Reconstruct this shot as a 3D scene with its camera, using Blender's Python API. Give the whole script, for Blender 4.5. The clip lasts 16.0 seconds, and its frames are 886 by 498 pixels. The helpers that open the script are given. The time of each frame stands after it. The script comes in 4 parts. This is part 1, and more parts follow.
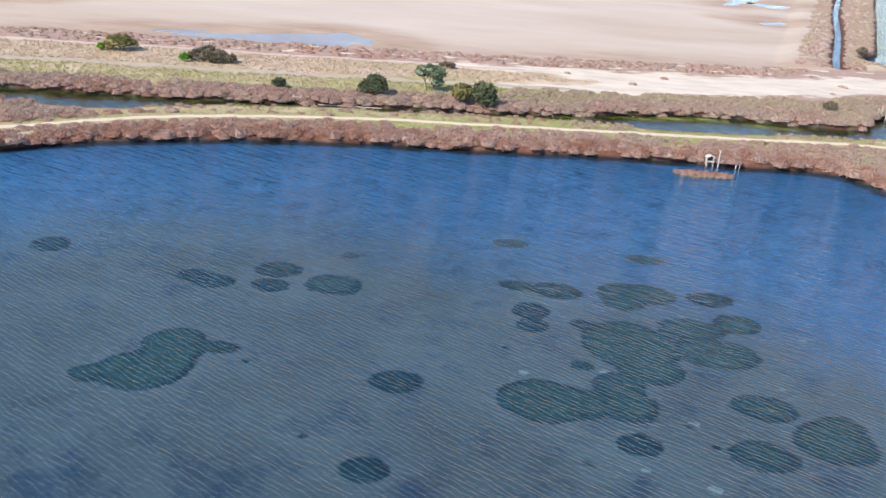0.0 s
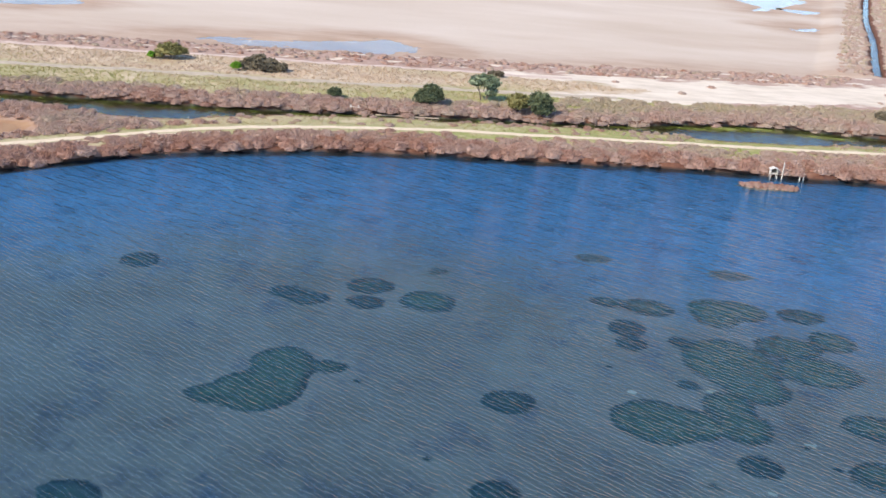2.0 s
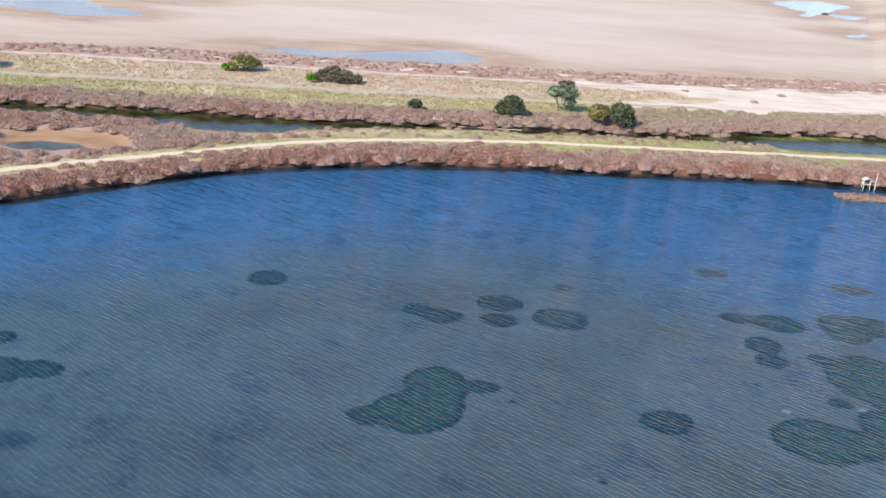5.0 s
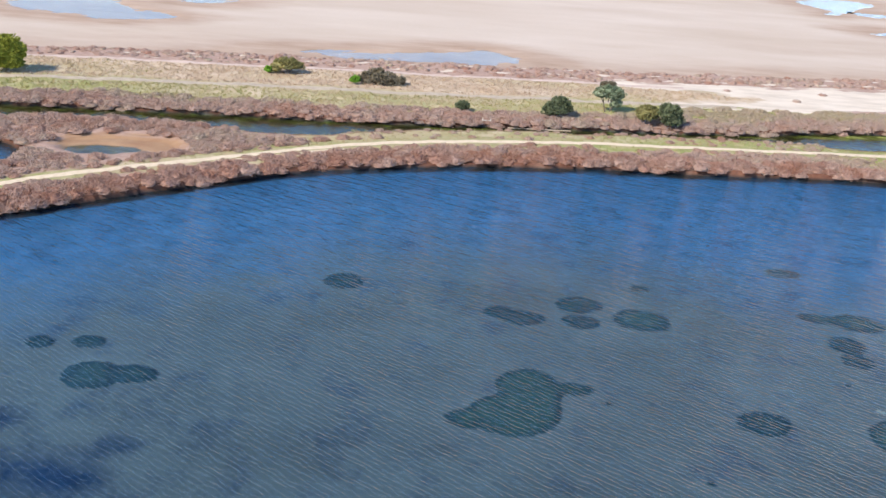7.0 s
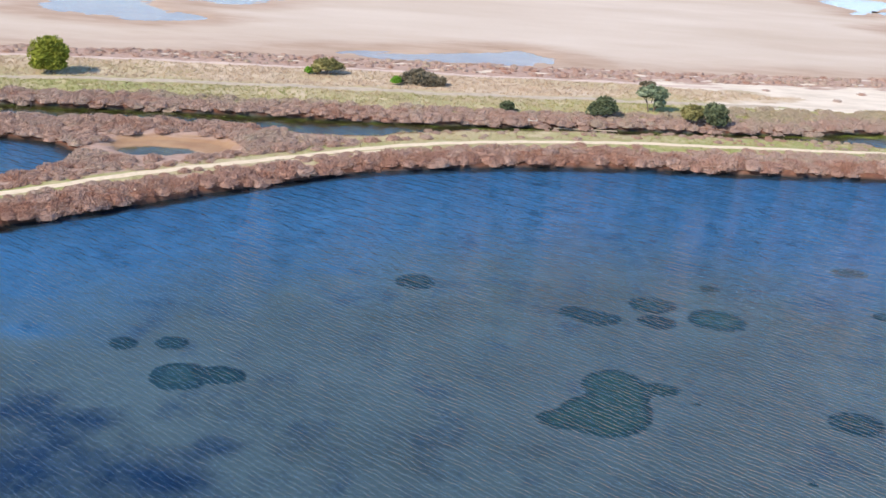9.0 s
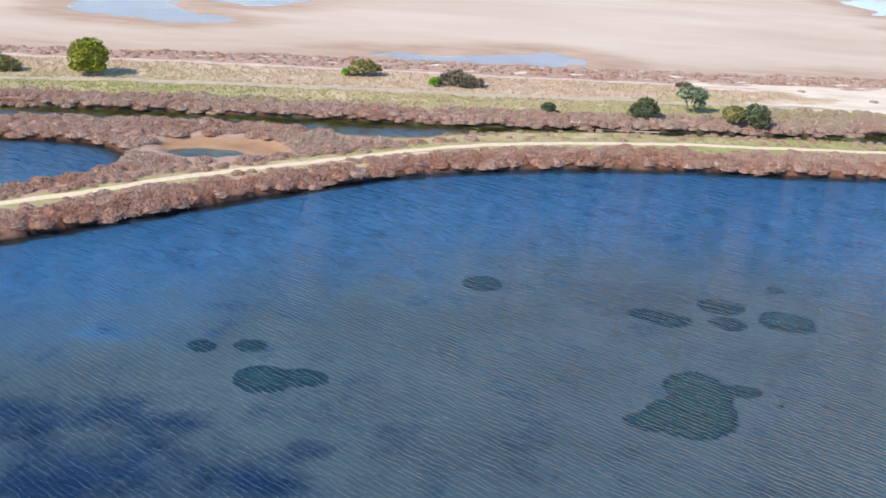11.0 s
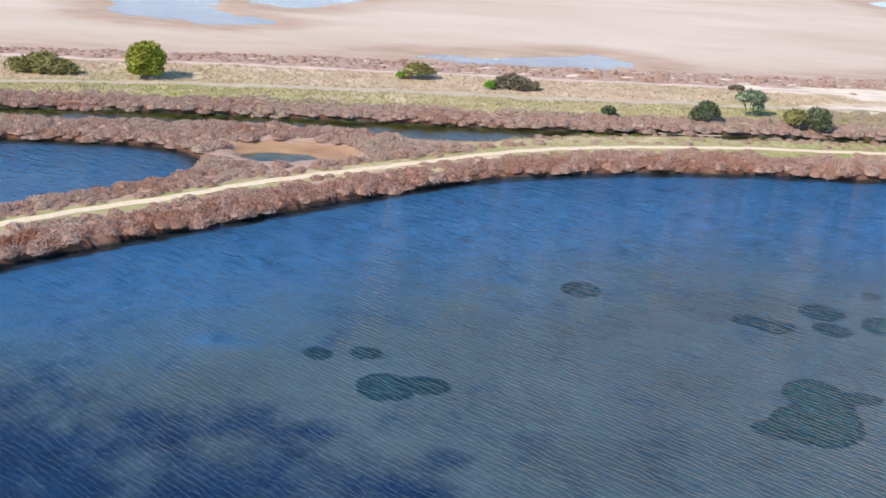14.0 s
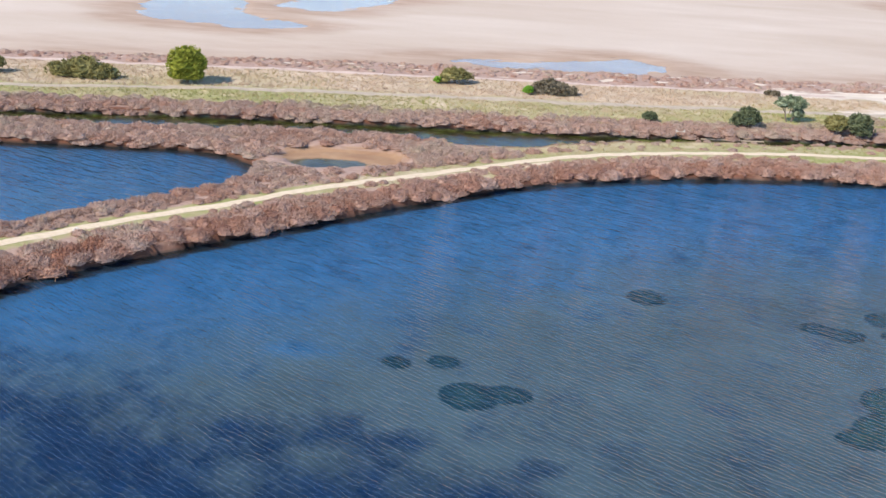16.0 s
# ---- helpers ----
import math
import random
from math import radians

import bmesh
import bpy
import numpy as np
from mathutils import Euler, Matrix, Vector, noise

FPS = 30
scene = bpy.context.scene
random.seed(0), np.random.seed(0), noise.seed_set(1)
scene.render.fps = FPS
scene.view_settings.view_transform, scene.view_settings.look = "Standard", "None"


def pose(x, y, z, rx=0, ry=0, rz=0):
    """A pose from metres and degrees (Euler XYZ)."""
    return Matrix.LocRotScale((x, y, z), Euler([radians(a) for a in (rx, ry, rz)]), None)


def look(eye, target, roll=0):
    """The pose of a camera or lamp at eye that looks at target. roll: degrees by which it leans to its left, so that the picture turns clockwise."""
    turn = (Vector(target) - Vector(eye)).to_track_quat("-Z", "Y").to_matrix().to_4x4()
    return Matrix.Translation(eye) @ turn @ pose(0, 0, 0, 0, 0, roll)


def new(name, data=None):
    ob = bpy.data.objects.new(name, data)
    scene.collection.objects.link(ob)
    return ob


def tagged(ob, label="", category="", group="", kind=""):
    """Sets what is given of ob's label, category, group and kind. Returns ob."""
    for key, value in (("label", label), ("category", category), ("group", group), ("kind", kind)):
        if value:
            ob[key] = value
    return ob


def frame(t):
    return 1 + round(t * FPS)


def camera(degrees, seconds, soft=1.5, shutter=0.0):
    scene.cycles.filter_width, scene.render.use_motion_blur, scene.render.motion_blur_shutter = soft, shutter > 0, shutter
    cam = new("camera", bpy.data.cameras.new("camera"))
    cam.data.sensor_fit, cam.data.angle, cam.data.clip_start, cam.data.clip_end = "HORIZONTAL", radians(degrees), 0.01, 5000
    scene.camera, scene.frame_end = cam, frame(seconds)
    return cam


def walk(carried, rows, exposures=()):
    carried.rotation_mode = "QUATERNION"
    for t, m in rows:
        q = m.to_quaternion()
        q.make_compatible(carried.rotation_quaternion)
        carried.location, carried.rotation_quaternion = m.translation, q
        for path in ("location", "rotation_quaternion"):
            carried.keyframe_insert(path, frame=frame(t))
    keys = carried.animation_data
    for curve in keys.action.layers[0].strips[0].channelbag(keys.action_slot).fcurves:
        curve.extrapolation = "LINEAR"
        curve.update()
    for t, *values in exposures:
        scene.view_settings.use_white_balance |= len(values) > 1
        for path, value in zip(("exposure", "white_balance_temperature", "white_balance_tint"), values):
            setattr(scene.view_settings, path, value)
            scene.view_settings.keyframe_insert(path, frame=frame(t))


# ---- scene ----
cam = camera(46.0, 16.0)
PATH = [
    (0, (-2.849, 0.098, 28.879), (-2.879, 1.961, 28.152), 4.5),
    (0.5, (-4.603, 0.189, 29.105), (-4.629, 2.051, 28.376), 4.6),
    (1, (-6.219, 0.182, 29.274), (-6.244, 2.044, 28.543), 4.6),
    (1.5, (-7.7, 0.151, 29.362), (-7.728, 2.014, 28.633), 4.7),
    (2, (-9.409, 0.248, 29.474), (-9.439, 2.111, 28.747), 4.6),
    (2.5, (-11.025, 0.291, 29.621), (-11.057, 2.154, 28.893), 4.5),
    (3, (-12.539, 0.225, 29.746), (-12.573, 2.088, 29.019), 4.5),
    (3.5, (-14.048, 0.261, 29.914), (-14.085, 2.124, 29.186), 4.3),
    (4, (-15.484, 0.336, 29.932), (-15.524, 2.199, 29.206), 4.3),
    (6.5, (-22.023, 0.172, 29.487), (-22.074, 2.036, 28.765), 3.9),
    (7, (-23.449, 0.192, 29.468), (-23.498, 2.057, 28.746), 3.8),
    (7.5, (-24.641, 0.067, 29.306), (-24.693, 1.932, 28.586), 3.7),
    (8, (-25.935, 0.13, 29.164), (-25.987, 1.996, 28.444), 3.7),
    (8.5, (-27.206, 0.055, 29.108), (-27.258, 1.92, 28.388), 3.6),
    (9, (-28.374, 0.118, 29.054), (-28.428, 1.983, 28.334), 3.6),
    (11.5, (-34.4, -0.023, 28.783), (-34.454, 1.843, 28.065), 3.5),
    (12, (-35.623, -0.028, 28.812), (-35.676, 1.838, 28.093), 3.5),
    (12.5, (-36.678, -0.075, 28.744), (-36.733, 1.791, 28.026), 3.5),
    (13, (-37.863, -0.089, 28.788), (-37.917, 1.776, 28.07), 3.5),
    (13.5, (-39.049, -0.041, 28.821), (-39.103, 1.824, 28.102), 3.5),
    (14, (-40.212, -0.092, 28.786), (-40.266, 1.774, 28.067), 3.5),
    (14.5, (-41.45, -0.2, 28.831), (-41.503, 1.666, 28.113), 3.6),
    (15, (-42.609, -0.21, 28.92), (-42.662, 1.655, 28.202), 3.6),
    (15.5, (-43.744, -0.235, 29.01), (-43.799, 1.631, 28.292), 3.6),
    (16, (-44.956, -0.304, 29.067), (-45.011, 1.562, 28.349), 3.6),
]
walk(cam, [(t, look(eye, target, roll)) for t, eye, target, roll in PATH])


# ---- light ----
SUN_FROM = Vector((-0.60, -0.58, 0.72)).normalized()
world = bpy.data.worlds.new("sky")
scene.world = world
world.use_nodes = True
wn = world.node_tree.nodes
sky = wn.new("ShaderNodeTexSky")
sky.sky_type = "NISHITA"
sky.sun_disc = False
sky.sun_elevation = math.asin(SUN_FROM.z)
sky.sun_rotation = math.atan2(SUN_FROM.x, SUN_FROM.y)
sky.air_density, sky.dust_density, sky.ozone_density = 0.80, 0.0, 4.0
wn["Background"].inputs["Strength"].default_value = 0.15
world.node_tree.links.new(sky.outputs[0], wn["Background"].inputs["Color"])
sun_data = bpy.data.lights.new("sun", "SUN")
sun_data.energy, sun_data.angle, sun_data.color = 3.15, radians(0.53), (1.0, 0.90, 0.76)
sun = new("sun", sun_data)
sun.matrix_world = look(SUN_FROM * 200, (0, 0, 0))
scene.view_settings.exposure = 1.0

rng = np.random.default_rng(7)


# ---- materials ----
class Mat:
    """A node material with short calls."""

    def __init__(self, name):
        self.m = bpy.data.materials.new(name)
        self.m.use_nodes = True
        self.t = self.m.node_tree
        self.b = self.t.nodes["Principled BSDF"]
        self.out = self.t.nodes["Material Output"]
        self.b.inputs["Specular IOR Level"].default_value = 0.25

    def n(self, kind, **values):
        node = self.t.nodes.new("ShaderNode" + kind)
        for key, value in values.items():
            node.inputs[key.replace("_", " ")].default_value = value
        return node

    def link(self, a, b):
        self.t.links.new(a, b)

    def coords(self, scale=(1, 1, 1), turn=0.0):
        geo, mp = self.n("NewGeometry"), self.n("Mapping")
        mp.inputs["Scale"].default_value = scale
        mp.inputs["Rotation"].default_value = (0, 0, radians(turn))
        self.link(geo.outputs["Position"], mp.inputs["Vector"])
        return mp.outputs[0]

    def along(self, angle, length, width):
        """Coordinates stretched along a direction: length metres by width metres are one unit."""
        geo, mp = self.n("NewGeometry"), self.n("Mapping")
        mp.vector_type = "TEXTURE"
        mp.inputs["Scale"].default_value = (length, width, 1)
        mp.inputs["Rotation"].default_value = (0, 0, radians(angle))
        self.link(geo.outputs["Position"], mp.inputs["Vector"])
        return mp.outputs[0]

    def noise(self, scale, detail=4.0, rough=0.55, vector=None, distort=0.0):
        node = self.n("TexNoise", Scale=scale, Detail=detail, Roughness=rough, Distortion=distort)
        self.link(vector or self.coords(), node.inputs["Vector"])
        return node.outputs["Fac"]

    def ramp(self, fac, *stops):
        node = self.n("ValToRGB")
        els = node.color_ramp.elements
        while len(els) < len(stops):
            els.new(0.5)
        for el, (pos, col) in zip(els, stops):
            el.position, el.color = pos, (*col, 1) if len(col) == 3 else col
        self.link(fac, node.inputs["Fac"])
        return node.outputs["Color"]

    def mask(self, fac, lo, hi):
        node = self.n("MapRange")
        node.inputs["From Min"].default_value, node.inputs["From Max"].default_value = lo, hi
        self.link(fac, node.inputs["Value"])
        return node.outputs[0]

    def mix(self, fac, a, b, blend="MIX"):
        node = self.n("Mix")
        node.data_type, node.blend_type = "RGBA", blend
        for value, sock in ((fac, node.inputs[0]), (a, node.inputs[6]), (b, node.inputs[7])):
            if isinstance(value, (int, float)):
                sock.default_value = value
            elif isinstance(value, tuple):
                sock.default_value = (*value, 1)
            else:
                self.link(value, sock)
        return node.outputs[2]

    def calc(self, op, a, b=0.0, c=0.0):
        node = self.n("Math")
        node.operation = op
        for value, sock in zip((a, b, c), node.inputs):
            if isinstance(value, (int, float)):
                sock.default_value = value
            else:
                self.link(value, sock)
        return node.outputs[0]

    def attr(self, name):
        node = self.n("Attribute")
        node.attribute_name = name
        return node

    def bump(self, height, strength, distance):
        node = self.n("Bump", Strength=strength, Distance=distance)
        self.link(height, node.inputs["Height"])
        self.link(node.outputs[0], self.b.inputs["Normal"])
        return node.outputs[0]

    def porous(self, colour, share):
        """Thin twigs and blades that let a share of the light through."""
        thin, both = self.n("BsdfTranslucent"), self.n("MixShader", Fac=share)
        self.link(colour, thin.inputs["Color"])
        self.link(self.b.outputs[0], both.inputs[1])
        self.link(thin.outputs[0], both.inputs[2])
        self.link(both.outputs[0], self.out.inputs["Surface"])

    def done(self, colour, rough=0.9):
        if isinstance(colour, tuple):
            self.b.inputs["Base Color"].default_value = (*colour, 1)
        else:
            self.link(colour, self.b.inputs["Base Color"])
        self.b.inputs["Roughness"].default_value = rough
        return self.m


def ground_material():
    m = Mat("ground")
    cover, wet = m.attr("cover"), m.attr("wet")
    sep, sepw = m.n("SeparateColor"), m.n("SeparateColor")
    m.link(cover.outputs["Color"], sep.inputs[0])
    m.link(wet.outputs["Color"], sepw.inputs[0])
    fine, mid = m.noise(2.2, 6, 0.65), m.noise(0.35, 5, 0.6)
    streak = m.noise(0.06, 5, 0.6, m.coords((0.35, 1.0, 1.0), 6))
    wide = m.noise(0.022, 4, 0.55, m.coords((0.4, 1, 1), 5))
    soil = m.ramp(fine, (0.3, (0.30, 0.19, 0.145)), (0.7, (0.44, 0.31, 0.245)))
    grass = m.ramp(mid, (0.32, (0.44, 0.35, 0.20)), (0.5, (0.27, 0.28, 0.09)), (0.66, (0.48, 0.39, 0.23)))
    grass = m.mix(m.mask(fine, 0.3, 0.75), grass, m.mix(0.3, grass, (0.16, 0.18, 0.06)))
    salt = m.ramp(streak, (0.30, (0.47, 0.37, 0.285)), (0.45, (0.51, 0.41, 0.325)), (0.58, (0.55, 0.45, 0.365)), (0.72, (0.61, 0.515, 0.43)))
    salt = m.mix(m.mask(wide, 0.40, 0.60), m.mix(0.3, salt, (0.45, 0.345, 0.26)), m.mix(0.4, salt, (0.58, 0.485, 0.40)))
    salt = m.mix(m.mask(fine, 0.2, 0.9), salt, m.mix(0.25, salt, (0.38, 0.29, 0.21)))
    dry = m.ramp(mid, (0.3, (0.38, 0.27, 0.18)), (0.5, (0.48, 0.365, 0.25)), (0.7, (0.55, 0.435, 0.32)))
    grass = m.mix(m.attr("straw").outputs["Fac"], grass, dry)
    col = m.mix(m.mask(m.calc("ADD", sep.outputs[0], m.calc("MULTIPLY", mid, 0.6)), 0.55, 0.95), soil, grass)
    col = m.mix(sep.outputs[1], col, salt)
    mudflat = m.ramp(m.noise(0.3, 6, 0.6, m.coords((0.4, 1.2, 1), 6)), (0.3, (0.335, 0.225, 0.155)), (0.7, (0.455, 0.335, 0.25)))
    col = m.mix(sep.outputs[2], col, mudflat)
    sepx = m.n("SeparateColor")
    m.link(m.attr("extra").outputs["Color"], sepx.inputs[0])
    sand = m.ramp(m.noise(0.5, 6, 0.6, m.coords((0.4, 1.2, 1), 8)), (0.3, (0.51, 0.42, 0.325)), (0.6, (0.66, 0.56, 0.45)))
    col = m.mix(m.mask(m.calc("ADD", sepx.outputs[0], m.calc("MULTIPLY", mid, 0.5)), 0.55, 0.85), col, sand)
    rust = m.ramp(mid, (0.3, (0.27, 0.15, 0.085)), (0.7, (0.37, 0.235, 0.135)))
    col = m.mix(m.mask(m.calc("ADD", sepx.outputs[1], m.calc("MULTIPLY", mid, 0.4)), 0.4, 0.8), col, rust)
    # the red mud rim, soaked at the waterline, and the bed under water
    rim = m.ramp(fine, (0.3, (0.09, 0.035, 0.021)), (0.7, (0.17, 0.072, 0.040)))
    geo, axis = m.n("NewGeometry"), m.n("SeparateXYZ")
    m.link(geo.outputs["Position"], axis.inputs[0])
    # dark of soaked mud, and offshore partly the bank's reflection painted in
    rim = m.mix(m.mask(axis.outputs[2], 0.24, 0.08), rim, (0.055, 0.030, 0.020))
    col = m.mix(sepw.outputs[0], col, rim)
    bed = m.ramp(m.noise(0.12, 6, 0.6), (0.3, (0.150, 0.118, 0.092)), (0.7, (0.230, 0.186, 0.146)))
    bed = m.mix(m.mask(m.noise(1.3, 4, 0.7), 0.55, 0.85), bed, m.mix(0.4, bed, (0.05, 0.055, 0.05)))
    rag = m.noise(0.28, 8, 0.74, m.coords((1, 0.8, 1), 20))
    ragged = m.calc("MULTIPLY", m.calc("SUBTRACT", rag, 0.5), 1.9)
    # blue on the bed stands for light scattered in the deeper water
    deep_scatter = m.ramp(m.noise(0.5, 4), (0.3, (0.060, 0.165, 0.245)), (0.7, (0.105, 0.220, 0.305)))
    bed = m.mix(m.mask(m.calc("ADD", m.attr("depth").outputs["Fac"], m.calc("MULTIPLY", ragged, 0.7)), 0.10, 1.0), bed, deep_scatter)
    weed = m.ramp(m.noise(0.5, 4), (0.3, (0.006, 0.022, 0.050)), (0.7, (0.015, 0.040, 0.082)))
    bed = m.mix(m.mask(m.calc("ADD", sepw.outputs[2], m.calc("MULTIPLY", ragged, 1.7)), 0.10, 1.0), bed, weed)
    olive = m.ramp(m.noise(0.9, 5, 0.65), (0.35, (0.022, 0.020, 0.010)), (0.54, (0.055, 0.052, 0.016)), (0.68, (0.13, 0.15, 0.03)))
    bed = m.mix(sepx.outputs[2], bed, olive)
    col = m.mix(sepw.outputs[1], col, bed)
    m.bump(m.noise(5.0, 5, 0.7), 0.35, 0.12)
    return m.done(col, 0.92)


def water_material(name, tint, ripple):
    m = Mat(name)
    waves = []
    for turn, crest, length, distort in ((-38, 0.75, 0.36, 7.0), (-30, 2.0, 1.15, 5.0), (-24, 1.2, 0.62, 6.0)):
        band = m.n("TexWave", Scale=0.314, Distortion=distort, Detail=3.0)
        band.bands_direction = "Y"
        band.inputs["Detail Scale"].default_value = 1.8
        m.link(m.along(turn, crest, length), band.inputs["Vector"])
        waves.append(band.outputs["Fac"])
    chop = m.noise(1.0, 3, 0.5, m.along(-35, 0.7, 0.26), 1.1)
    small = m.noise(1.0, 3, 0.6, m.along(-26, 0.30, 0.13), 0.5)
    calm = m.mask(m.noise(0.035, 3, 0.5, m.coords((0.6, 1, 1), -10)), 0.3, 0.7)
    # the wind raises longer waves over the open water towards the far shore
    geo, axis = m.n("NewGeometry"), m.n("SeparateXYZ")
    m.link(geo.outputs["Position"], axis.inputs[0])
    fetch = m.mask(axis.outputs[1], 56, 96)
    h = m.calc("ADD", m.calc("MULTIPLY", waves[0], 0.55), m.calc("MULTIPLY", waves[1], m.calc("MULTIPLY_ADD", fetch, 1.15, 0.02)))
    h = m.calc("ADD", h, m.calc("MULTIPLY", waves[2], m.calc("MULTIPLY_ADD", fetch, 0.70, 0.14)))
    h = m.calc("ADD", h, m.calc("ADD", m.calc("MULTIPLY", chop, 0.9), m.calc("MULTIPLY", small, 0.4)))
    h = m.calc("MULTIPLY", h, m.calc("MULTIPLY_ADD", calm, 0.5, 0.7))
    b = m.n("Bump", Strength=1.0, Distance=ripple)
    m.link(h, b.inputs["Height"])
    under, gloss, fres, both = m.n("BsdfRefraction", Roughness=0.06, IOR=1.333), m.n("BsdfGlossy", Roughness=0.05), m.n("Fresnel", IOR=1.333), m.n("MixShader")
    under.distribution = gloss.distribution = "BECKMANN"
    under.inputs["Color"].default_value = (*tint, 1)
    for node in (under, gloss, fres):
        m.link(b.outputs[0], node.inputs["Normal"])
    m.link(fres.outputs[0], both.inputs[0])
    m.link(under.outputs[0], both.inputs[1])
    m.link(gloss.outputs[0], both.inputs[2])
    m.link(both.outputs[0], m.out.inputs["Surface"])
    return m.m


def shrub_material(name, stops, green=0.0):
    """Twiggy salt scrub: the tone of each bush is its own and rises towards its top, with finer grain."""
    m = Mat(name)
    tone = m.attr("tone")
    col = m.ramp(tone.outputs["Fac"], *stops)
    grain = m.noise(6.0, 4, 0.7)
    col = m.mix(m.mask(grain, 0.35, 0.8), m.mix(0.2, col, (0.10, 0.05, 0.035)), col)
    big = m.mask(m.noise(0.09, 3, 0.5), 0.35, 0.7)
    col = m.mix(m.calc("MULTIPLY", big, 0.35), col, (0.42, 0.30, 0.24))
    m.bump(m.noise(9.0, 4, 0.75), 0.6, 0.12)
    m.porous(col, 0.15)
    return m.done(col, 0.95)


def plain(name, dark, light, scale=3.0, rough=0.85, bump=0.2):
    m = Mat(name)
    f = m.noise(scale, 5, 0.65)
    col = m.ramp(f, (0.3, dark), (0.7, light))
    m.bump(m.noise(scale * 4, 4, 0.7), bump, 0.05)
    return m.done(col, rough)


M_GROUND = ground_material()
M_WATER = water_material("lagoon_water", (0.23, 0.48, 0.78), 0.060)
M_PUDDLE = water_material("puddle_water", (0.60, 0.72, 0.86), 0.006)
M_CALM = water_material("still_water", (0.50, 0.60, 0.52), 0.007)
SCRUB = ((0.0, (0.385, 0.195, 0.13)), (0.25, (0.465, 0.295, 0.225)), (0.5, (0.49, 0.35, 0.285)), (0.75, (0.49, 0.39, 0.29)), (1.0, (0.46, 0.395, 0.245)))
M_SCRUB = shrub_material("salt_scrub", SCRUB)
M_GRASS = shrub_material("straw_grass", ((0.0, (0.28, 0.32, 0.08)), (0.35, (0.42, 0.39, 0.15)), (0.65, (0.54, 0.43, 0.26)), (1.0, (0.60, 0.46, 0.33))))
M_TRAIL = plain("trail_gravel", (0.54, 0.43, 0.29), (0.70, 0.57, 0.41), 2.5)
M_FARPATH = plain("far_path_earth", (0.46, 0.34, 0.27), (0.60, 0.47, 0.39), 1.0)
M_SAND = plain("white_sand", (0.54, 0.43, 0.36), (0.68, 0.57, 0.49), 0.5)
M_TRACK = plain("grey_track", (0.36, 0.29, 0.21), (0.48, 0.395, 0.30), 1.2)
M_WHITEWOOD = plain("bleached_wood", (0.46, 0.41, 0.35), (0.66, 0.61, 0.54), 9.0)
M_BARK = plain("bark", (0.10, 0.075, 0.055), (0.22, 0.17, 0.13), 8.0)


# ---- plan: lines of the place in metres ----
def curve_of(points, step=0.6, closed=False):
    """A smooth line through the corners of the plan."""
    p = np.array(points, float)
    q = np.vstack([p[-1], p, p[0], p[1]]) if closed else np.vstack([2 * p[0] - p[1], p, 2 * p[-1] - p[-2]])
    out = []
    for a, b, c, d in zip(q[:-3], q[1:-2], q[2:-1], q[3:]):
        n = max(2, int(np.linalg.norm(c - b) / step))
        t = np.linspace(0, 1, n, endpoint=False)[:, None]
        out.append(0.5 * (2 * b + (c - a) * t + (2 * a - 5 * b + 4 * c - d) * t**2 + (3 * b - a - 3 * c + d) * t**3))
    return np.vstack(out + ([] if closed else [p[-1:]]))


SHORE = [(-150, -20), (-110, 25), (-92, 44), (-76.4, 62.7), (-68.9, 70.4), (-63.7, 75.1), (-56.2, 81.5), (-49.5, 87.3), (-43, 92.3), (-36.6, 95.9), (-25, 100),
         (-13.4, 102.2), (-4, 103), (4.3, 103.8), (13.1, 105), (24, 105), (31, 105.6), (35.2, 104.7), (37.5, 103), (38.8, 100.5), (43, 95), (52, 86), (72, 72), (130, 50)]
TRAIL = [(-112, 34), (-95, 52), (-78.8, 68.2), (-73.4, 73.6), (-65.8, 79.9), (-58.9, 86), (-49.4, 92.9), (-43.7, 96.8), (-37.5, 101), (-30.9, 104.2), (-21.4, 107.2),
         (-12, 109.2), (-2.9, 110.2), (7.6, 111.4), (17, 112.4), (28.4, 113.6), (36, 114.6), (48, 114.2), (80, 104)]
CANAL_S = [(-190, 92), (-130, 97.5), (-94.8, 101.6), (-83, 102.5), (-71.7, 104.2), (-60, 105.8), (-48, 106.2), (-41, 106.5), (-29.6, 110.4), (-20.7, 113), (-10.5, 114.2), (1.3, 115.6),
           (11.4, 116.8), (18, 116.9), (28.1, 117.9), (41.5, 119.2), (50, 119), (90, 112)]
CANAL_N = [(-190, 97), (-130, 102.5), (-96.3, 106.6), (-78.9, 109.5), (-60.5, 111.2), (-42, 112.7), (-30.1, 113.8), (-24, 115), (-11.4, 116.8), (1.7, 118.7), (9, 120.4), (17, 123.4),
           (27.8, 125.5), (35.9, 124.6), (44.7, 124.7), (46.5, 129), (51, 133), (60, 136), (95, 142)]
POND = [(-125, 92), (-105, 94.2), (-91, 95), (-83, 95.7), (-75, 96.5), (-69.3, 95.6), (-66.1, 92.4), (-65.6, 88.8), (-67.5, 85.6), (-72.5, 80.6), (-77, 76.3), (-82, 70.8), (-95, 57), (-125, 48)]
TRACK = [(-180, 99), (-130, 109.5), (-100.5, 115.9), (-80, 120.6), (-62, 123.9), (-33, 126.9), (-7, 129.9), (2, 131.3), (9, 132.2)]
LIGHT_PATH = [(-180, 116), (-140, 124), (-107, 130.2), (-85, 133), (-65, 135.4), (-45, 137.5), (-28.7, 139), (-10, 140.6), (4, 142)]
